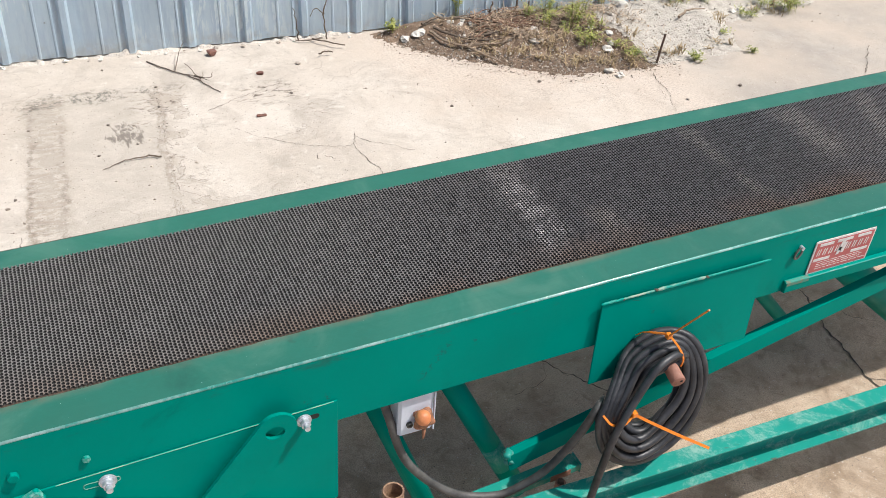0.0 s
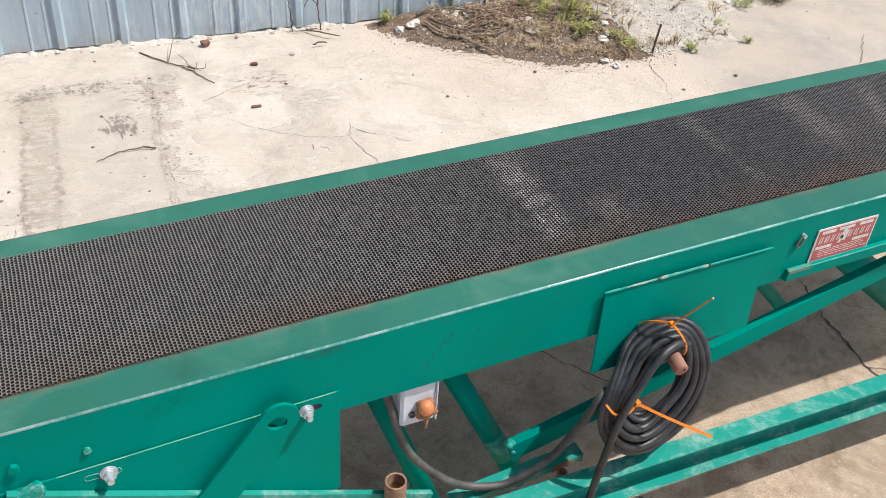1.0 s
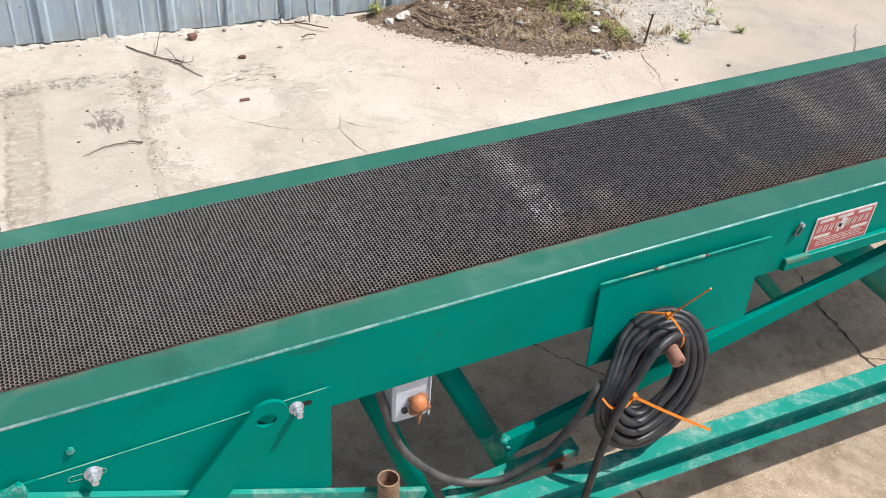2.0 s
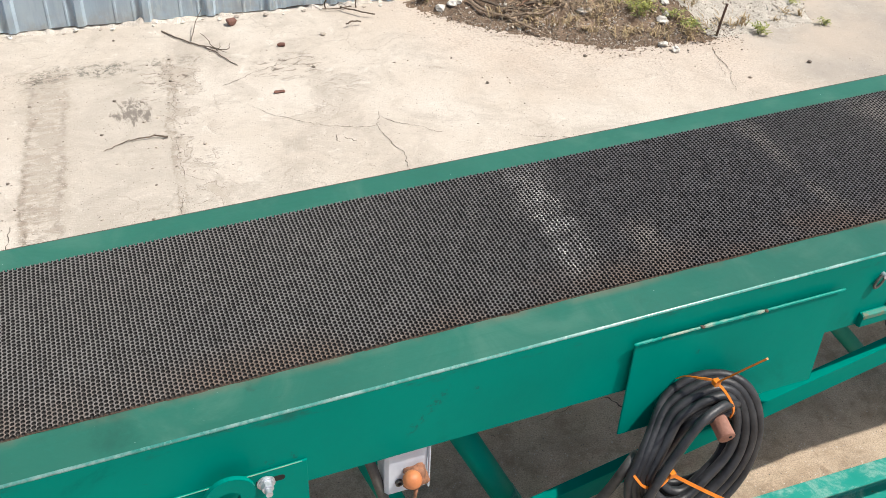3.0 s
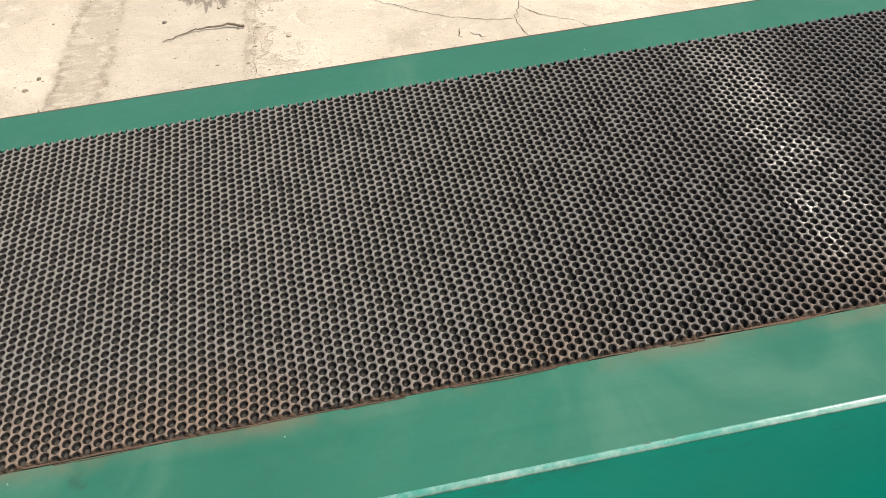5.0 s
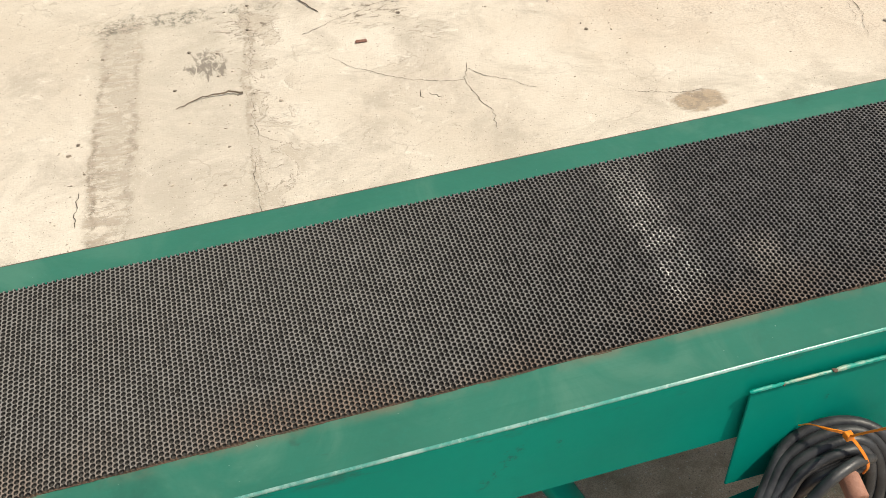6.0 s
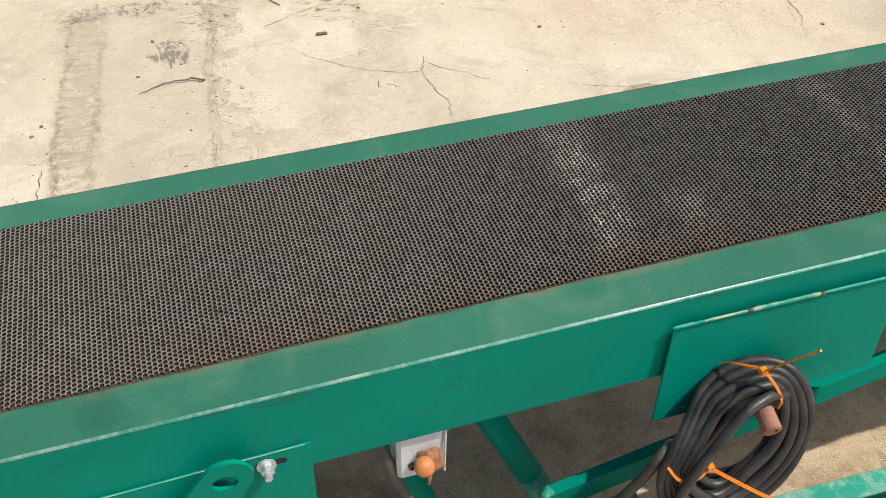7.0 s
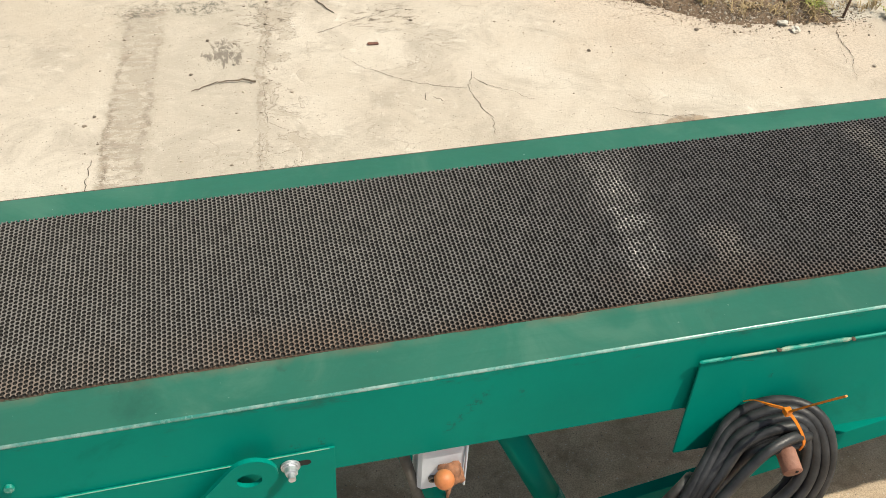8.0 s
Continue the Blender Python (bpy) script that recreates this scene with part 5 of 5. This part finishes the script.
def build_gravel(name, count, crumbs, material, label):
    """Loose grit and small stones over the bank or on the slab before it; too many to count."""
    r2 = random.Random(21 + crumbs)
    verts, faces = [], []
    base = bmesh.new()
    bmesh.ops.create_icosphere(base, subdivisions=1, radius=1.0)
    bv = [v.co.copy() for v in base.verts]
    bf = [[v.index for v in f.verts] for f in base.faces]
    base.free()
    for _ in range(count):
        x = r2.triangular(0.35, 2.3, 1.1) if crumbs else r2.uniform(0.45, 4.0)
        y = r2.triangular(2.0, wall_y(x), 2.6 + 0.25 * max(0.0, 1.3 - x))
        bare = bank_height(x, y) < 0
        if bare != bool(crumbs) or (not crumbs and r2.random() < (0.20 if x < 1.7 else 0.55)):
            continue
        if crumbs and bank_height(x, y + 0.12) < 0 and r2.random() < 0.8:
            continue
        r = min(0.0042, 0.0012 + r2.expovariate(1100)) if crumbs else min(0.009, 0.0014 + r2.expovariate(620))
        turn = Euler((r2.uniform(0, 6), r2.uniform(0, 6), r2.uniform(0, 6))).to_matrix()
        sc = Vector((r2.uniform(0.7, 1.4), r2.uniform(0.7, 1.3), r2.uniform(0.4, 0.75))) * r
        z = on_bank(x, y) + r * (0.12 if crumbs else 0.3)
        off = len(verts)
        for c in bv:
            p = turn @ Vector((c.x * sc.x, c.y * sc.y, c.z * sc.z)) * (1 + 0.35 * noise.noise(c * 1.7 + Vector((x * 9, y * 9, 0))))
            verts.append((x + p.x, y + p.y, z + p.z))
        faces += [[off + k for k in f] for f in bf]
    mesh = bpy.data.meshes.new(name)
    mesh.from_pydata(verts, [], faces)
    mesh.materials.append(material)
    return tagged(new(name, mesh), label, "gravel", "", "stuff")


def build_spall():
    """Crumbled chips along the broken rims of the old slab; too many to count."""
    r2 = random.Random(83)
    verts, faces = [], []
    lines = (((-1.13, 2.79), (-0.90, 2.81), (-0.56, 2.78), 150, 0.020), ((-0.56, 2.78), (-0.50, 2.58), (-0.53, 2.34), 150, 0.022), ((-0.53, 2.34), (-0.57, 2.08), (-0.61, 1.66), 110, 0.016),
             ((-0.14, 2.60), (-0.02, 2.64), (0.10, 2.62), 60, 0.030))
    for a, b, c, count, wide in lines:
        a, b, c = Vector(a), Vector(b), Vector(c)
        for _ in range(count):
            u = r2.random()
            p = a.lerp(b, u * 2) if u < 0.5 else b.lerp(c, u * 2 - 1)
            if noise.noise((p.x * 9, p.y * 9, 4)) < -0.12:
                continue
            x, y = p.x + r2.gauss(0, wide), p.y + r2.gauss(0, wide)
            r, off = min(0.0052, 0.0015 + r2.expovariate(800)), len(verts)
            sx, sy = r2.uniform(0.7, 1.6), r2.uniform(0.6, 1.1)
            turn = r2.uniform(0, 3.1)
            ring = [(math.cos(turn + 1.257 * k) * sx * r2.uniform(0.7, 1.1), math.sin(turn + 1.257 * k) * sy * r2.uniform(0.7, 1.1)) for k in range(5)]
            verts += [(x + q * r, y + w * r, -0.001) for q, w in ring] + [(x + q * r * 0.7, y + w * r * 0.7, r * r2.uniform(0.25, 0.5)) for q, w in ring]
            faces += [[off + k, off + (k + 1) % 5, off + 5 + (k + 1) % 5, off + 5 + k] for k in range(5)] + [[off + 5 + k for k in range(5)]]
    mesh = bpy.data.meshes.new("spalled_chips")
    mesh.from_pydata(verts, [], faces)
    mesh.materials.append(SPALL)
    return tagged(new("spalled_chips", mesh), "crumbled concrete chips along the slab's broken rim", "chips", "", "stuff")


SPALL = make_leaf("spalled_concrete", (0.58, 0.52, 0.45), (0.19, 0.16, 0.13))
build_spall()

CRUMB = make_leaf("pink_crumb", (0.70, 0.60, 0.50), (0.46, 0.375, 0.305))
build_gravel("gravel", 13000, 0, STONE, "loose pale grit and pebbles over the bank")
build_gravel("crumbs", 7000, 1, CRUMB, "pinkish concrete crumbs spread before the bank")

WHITE_STONE = make_plain("white_stone", (0.72, 0.69, 0.63), (0.52, 0.48, 0.42), 0.9, 0.0, 50, 0.5)
for i, (x, y, r) in enumerate(((0.77, 2.95, 0.033), (0.83, 2.955, 0.036), (0.865, 2.965, 0.028), (1.04, 3.0, 0.026), (1.08, 2.96, 0.022), (1.14, 2.95, 0.027), (1.21, 3.0, 0.024), (1.11, 3.0, 0.018), (1.34, 2.84, 0.024),
                               (1.42, 2.78, 0.034), (1.36, 2.67, 0.028), (1.40, 2.67, 0.026), (1.70, 2.50, 0.034), (1.74, 2.54, 0.022), (1.60, 2.33, 0.026), (1.63, 2.27, 0.024), (2.06, 2.95, 0.046), (3.02, 2.75, 0.046),
                               (1.78, 2.62, 0.026), (1.72, 2.72, 0.022), (1.86, 2.72, 0.024), (1.92, 2.84, 0.022), (1.50, 2.60, 0.016), (1.20, 2.62, 0.012), (1.06, 2.86, 0.016), (2.70, 2.78, 0.026))):
    ob = link_mesh("concrete_lump", pebble(r * 0.75, 0.6, 0.6, i + 30), WHITE_STONE)
    ob.matrix_basis = pose(x, y, max(0, on_bank(x, y) - 0.006), 0, 0, i * 61)
    tagged(ob, "white broken concrete lump on the soil", "stone", "white lumps on the bank")


def build_sticks():
    """Fallen branches that lie over the bank."""
    for k, pts in enumerate((
            [(0.90, 2.94), (0.94, 2.82), (1.03, 2.745), (1.10, 2.715), (1.18, 2.70), (1.26, 2.71), (1.32, 2.74)], [(1.02, 2.74), (1.07, 2.63), (1.13, 2.54)], [(0.88, 3.00), (0.96, 3.02), (1.05, 3.02), (1.22, 3.02)],
            [(2.26, 2.70), (2.36, 2.74), (2.49, 2.76)], [(0.93, 2.96), (1.0, 2.84), (1.09, 2.77), (1.2, 2.72)],
            [(1.10, 2.80), (1.22, 2.78), (1.33, 2.83), (1.42, 2.86)], [(1.05, 3.02), (1.2, 2.95), (1.38, 2.95), (1.55, 2.98)],
            [(1.15, 3.0), (1.25, 2.9), (1.38, 2.85)],
            [(1.28, 3.02), (1.33, 2.92), (1.42, 2.88), (1.52, 2.9)], [(0.30, 2.90), (0.33, 2.905), (0.37, 2.90)], [(0.32, 3.08), (0.40, 2.99), (0.45, 2.96)])):
        ob = link_mesh("fallen_stick", twig([(x, y, on_bank(x, y) + 0.018 + 0.006 * (i % 2)) for i, (x, y) in enumerate(pts)], 0.0075 if k < 6 else 0.004, 0.003), PALE_STICK if k in (0, 1, 3) else BARK)
        tagged(ob, "bare grey-brown stick fallen on the bank", "branch", "sticks on the bank")
    r2 = random.Random(57)
    for _ in range(64):
        x = r2.triangular(1.06, 1.72, 1.24)
        y, a, n = r2.triangular(2.74, 3.0, 2.95), r2.uniform(-0.9, 0.9), r2.uniform(0.08, 0.24)
        line = [(x + math.cos(a) * n * k / 3, min(y + math.sin(a) * n * k / 3, wall_y(x) - 0.02)) for k in range(4)]
        ob = link_mesh("fallen_stick", twig([(p, q, on_bank(p, q) + 0.012 + 0.02 * r2.random()) for p, q in line], r2.uniform(0.0025, 0.0055), 0.0018), RED_TWIG)
        tagged(ob, "dry reddish-brown twig lying in the litter", "branch", "sticks on the bank")
    rod = link_mesh("iron_rod", sweep([(1.895, 2.345, -0.01), (1.903, 2.343, 0.08), (1.912, 2.340, 0.158)], 0.0055, 8), RUST)
    tagged(rod, "thin rusty iron rod standing in the rubble", "rod")


build_sticks()


def blade_mesh(rows, bm):
    for a, b, c, w in rows:
        side_v = (b - a).cross(Vector((0, 0, 1)))
        side_v = (side_v.normalized() if side_v.length > 1e-6 else Vector((1, 0, 0))) * w
        v = [bm.verts.new(p) for p in (a - side_v * 0.6, a + side_v * 0.6, b - side_v, b + side_v, c)]
        bm.faces.new((v[0], v[1], v[3], v[2]))
        bm.faces.new((v[2], v[3], v[4]))
    return bm


def build_weed(x, y, r, high, count, seed, name="weed", material=None, label="", leafy=False):
    """A tuft: blades or small leaves on stems springing from one root."""
    r2 = random.Random(seed)
    bm = bmesh.new()
    z = on_bank(x, y) - 0.004
    root = Vector((x, y, z))
    for _ in range(count):
        a = r2.uniform(0, 2 * math.pi)
        out = Vector((math.cos(a), math.sin(a), 0)) * r * r2.uniform(0.3, 1.0)
        h = high * r2.uniform(0.45, 1.0)
        start = root + Vector((r2.gauss(0, r * 0.25), r2.gauss(0, r * 0.25), 0))
        mid, tip = start + out * 0.45 + Vector((0, 0, h * 0.75)), start + out + Vector((0, 0, h * r2.uniform(0.7, 1.05)))
        if leafy:
            blade_mesh([(start, mid, tip, 0.0012)], bm)
            for k in range(5):
                p = mid.lerp(tip, k / 4) + Vector((r2.gauss(0, 0.008), r2.gauss(0, 0.008), r2.gauss(0, 0.006)))
                d = Vector((r2.gauss(0, 1), r2.gauss(0, 1), r2.uniform(-0.2, 0.7))).normalized() * r2.uniform(0.010, 0.024)
                blade_mesh([(p, p + d * 0.55, p + d, 0.0036)], bm)
        else:
            blade_mesh([(start, mid, tip, r2.uniform(0.0016, 0.0034))], bm)
    ob = link_mesh(name, bm, material or WEED)
    return tagged(ob, label or "green weed tuft growing on the bank", "weed", "weeds on the bank")


for i, (x, y, r, h, n, leafy) in enumerate(((0.74, 3.06, 0.05, 0.06, 26, True), (1.50, 2.80, 0.06, 0.13, 14, True), (1.66, 2.77, 0.09, 0.17, 46, True), (1.62, 2.58, 0.07, 0.10, 22, True), (1.64, 2.60, 0.08, 0.07, 16, True),
                                            (1.76, 2.52, 0.07, 0.06, 15, True), (2.11, 2.31, 0.040, 0.05, 20, True), (2.47, 2.31, 0.03, 0.04, 10, True), (3.16, 2.78, 0.10, 0.10, 40, True),
                                            (2.92, 2.80, 0.08, 0.08, 26, True), (1.58, 2.93, 0.08, 0.12, 30, True), (1.93, 2.97, 0.05, 0.12, 16, True), (1.1, 3.06, 0.03, 0.16, 12, True), (2.39, 2.93, 0.10, 0.09, 34, True), (2.60, 2.90, 0.08, 0.07, 18, True), (3.05, 2.72, 0.10, 0.10, 34, True),
                                            (2.44, 2.52, 0.06, 0.04, 8, True), (1.72, 2.70, 0.06, 0.08, 12, True), (1.58, 2.70, 0.06, 0.08, 10, True), (1.80, 2.42, 0.06, 0.05, 22, True), (1.45, 2.92, 0.05, 0.12, 12, True), (2.76, 2.72, 0.07, 0.05, 20, True))):
    build_weed(x, y, r, h, n, 100 + i, leafy=leafy)
r3 = random.Random(8)
for i in range(95):
    x = r3.uniform(0.95, 3.2)
    y = r3.uniform(2.36 + 0.5 * max(0, 1.7 - x) + 0.1 * max(0, x - 2.5), wall_y(x) - 0.03) if i % 3 else 2.36 + 0.6 * max(0, 1.6 - x) + 0.5 * max(0.0, x - 2.45) + r3.gauss(0.04, 0.04)
    inner = bank_height(x, y - 0.16) > 0 and y < wall_y(x) - 0.14
    if bank_height(x, y) < 0 or (x > 1.85 and inner and i % 5):
        continue
    build_weed(x, y, r3.uniform(0.03, 0.09), r3.uniform(0.02, 0.07), 16, 300 + i, "dry_grass", DRY, "straw-coloured dry grass tuft on the bank")


def build_litter():
    """Fallen leaves and straw on the soil; too many to count."""
    r2 = random.Random(31)
    bm = bmesh.new()
    for _ in range(4300):
        x = r2.triangular(0.92, 2.2, 1.34)
        y = r2.triangular(2.52, wall_y(x), 2.98)
        if bank_height(x, y) < 0.012 or noise.noise((x * 7, y * 7, 12)) < -0.06:
            continue
        p = Vector((x, y, on_bank(x, y) + r2.uniform(0.003, 0.03)))
        straw = r2.random() < 0.6
        d = Vector((r2.gauss(0, 1), r2.gauss(0, 1), r2.gauss(0, 0.25))).normalized() * (r2.uniform(0.04, 0.13) if straw else r2.uniform(0.010, 0.032))
        blade_mesh([(p, p + d * 0.5 + Vector((0, 0, 0.004)), p + d, r2.uniform(0.0008, 0.0020) if straw else r2.uniform(0.002, 0.007))], bm)
    return tagged(link_mesh("leaf_litter", bm, LITTER), "brown fallen leaves and straw on the soil", "leaf litter", "", "stuff")


build_litter()


def build_rubbish_at_wall():
    """Broken edge of the slab and drifted dirt along the foot of the wall."""
    r2 = random.Random(41)
    for k in range(26):
        x = -1.35 + k * 0.075 + r2.uniform(-0.02, 0.02)
        if r2.random() < 0.35:
            continue
        ob = link_mesh("stone", pebble(r2.uniform(0.005, 0.013), 0.5, 0.7, k + 60), WHITE_STONE if k % 2 else STONE)
        ob.matrix_basis = pose(x, wall_y(x) + 0.01 - r2.uniform(0, 0.03), 0, 0, 0, k * 33)
        tagged(ob, "small loose stone at the foot of the wall", "stone", "stones along the wall")


build_rubbish_at_wall()


def build_mortar():
    """A crumbled lip of mortar and drifted sand along the foot of the wall."""
    bm = bmesh.new()
    rows = []
    for k in range(320):
        x = -2.2 + 0.0088 * k
        y = wall_y(x) + 0.032
        wide = 0.020 + 0.045 * max(0.0, noise.noise((x * 3.7, 3, 0))) + 0.014 * noise.noise((x * 23, 5, 0))
        high = 0.006 + 0.030 * noise.noise((x * 6.1, 9, 0)) + 0.014 * noise.noise((x * 31, 7, 0))
        rows.append([bm.verts.new((x, y - wide * u, max(-0.003, high * v + 0.004 * noise.noise((x * 60, u * 7, 2))))) for u, v in ((-0.1, 1.0), (0.25, 1.0), (0.5, 0.75), (0.8, 0.3), (1.0, -0.2))])
    for a, b in zip(rows, rows[1:]):
        for i in range(4):
            bm.faces.new((a[i + 1], b[i + 1], b[i], a[i]))
    bmesh.ops.recalc_face_normals(bm, faces=list(bm.faces))
    return tagged(link_mesh("mortar_lip", bm, MORTAR), "crumbled pale mortar lip along the wall's foot", "mortar", "", "stuff")


build_mortar()


def build_clods():
    """Dark soil crumbs strewn past the bank's edge; too many to count."""
    r2 = random.Random(63)
    verts, faces = [], []
    while len(verts) < 6 * 3000:
        x = r2.uniform(0.55, 2.0)
        y = r2.uniform(2.1, 2.95)
        gap = next((k for k in range(9) if bank_height(x, y + 0.025 * k) > 0), 9)
        if bank_height(x, y) > 0.02 or r2.random() > 0.75 ** (gap * 2.6):
            continue
        r, off = min(0.0062, 0.0014 + r2.expovariate(700)), len(verts)
        z = on_bank(x, y) + r * 0.3
        verts += [(x + a * r * r2.uniform(0.7, 1.4), y + b * r * r2.uniform(0.7, 1.3), z + c * r * 0.7) for a, b, c in ((1, 0, 0), (0, 1, 0), (-1, 0, 0), (0, -1, 0), (0, 0, 1), (0, 0, -1))]
        for i in range(4):
            faces += [[off + i, off + (i + 1) % 4, off + 4], [off + (i + 1) % 4, off + i, off + 5]]
    mesh = bpy.data.meshes.new("soil_clods")
    mesh.from_pydata(verts, [], faces)
    mesh.materials.append(CLOD)
    return tagged(new("soil_clods", mesh), "dark soil crumbs strewn along the bank's edge", "soil", "", "stuff")


CLOD = make_leaf("soil_clod", (0.07, 0.052, 0.038), (0.34, 0.27, 0.20))
build_clods()


def build_vine():
    ob = thing("dead_vine", (0.36, 3.10, 0), "thin dark dead vine standing against the wall", "vine")
    for pts in ([(0.40, 3.095, 0.0), (0.395, 3.10, 0.07), (0.385, 3.105, 0.13), (0.35, 3.11, 0.16), (0.32, 3.11, 0.12)], [(0.385, 3.105, 0.12), (0.40, 3.11, 0.18), (0.41, 3.112, 0.24)],
                [(0.26, 3.11, 0.0), (0.255, 3.115, 0.08), (0.24, 3.12, 0.17)], [(0.38, 3.09, 0.01), (0.30, 3.08, 0.012), (0.24, 3.10, 0.01)]):
        part("twig", twig(pts, 0.0036, 0.0016), BARK, ob)
    for i, pts in enumerate(([(1.28, 3.00, 0.02), (1.275, 3.01, 0.08), (1.285, 3.02, 0.13)], [(1.43, 3.03, 0.02), (1.45, 3.04, 0.12), (1.46, 3.05, 0.24), (1.49, 3.055, 0.34)], [(1.50, 3.03, 0.02), (1.52, 3.035, 0.10)], [(1.32, 3.0, 0.02), (1.325, 3.01, 0.09)])):
        ob = link_mesh("dry_branch", twig(pts, 0.0075 - 0.0015 * i, 0.004), BARK)
        tagged(ob, "dark dead stem standing on the bank", "branch", "sticks on the bank")


build_vine()
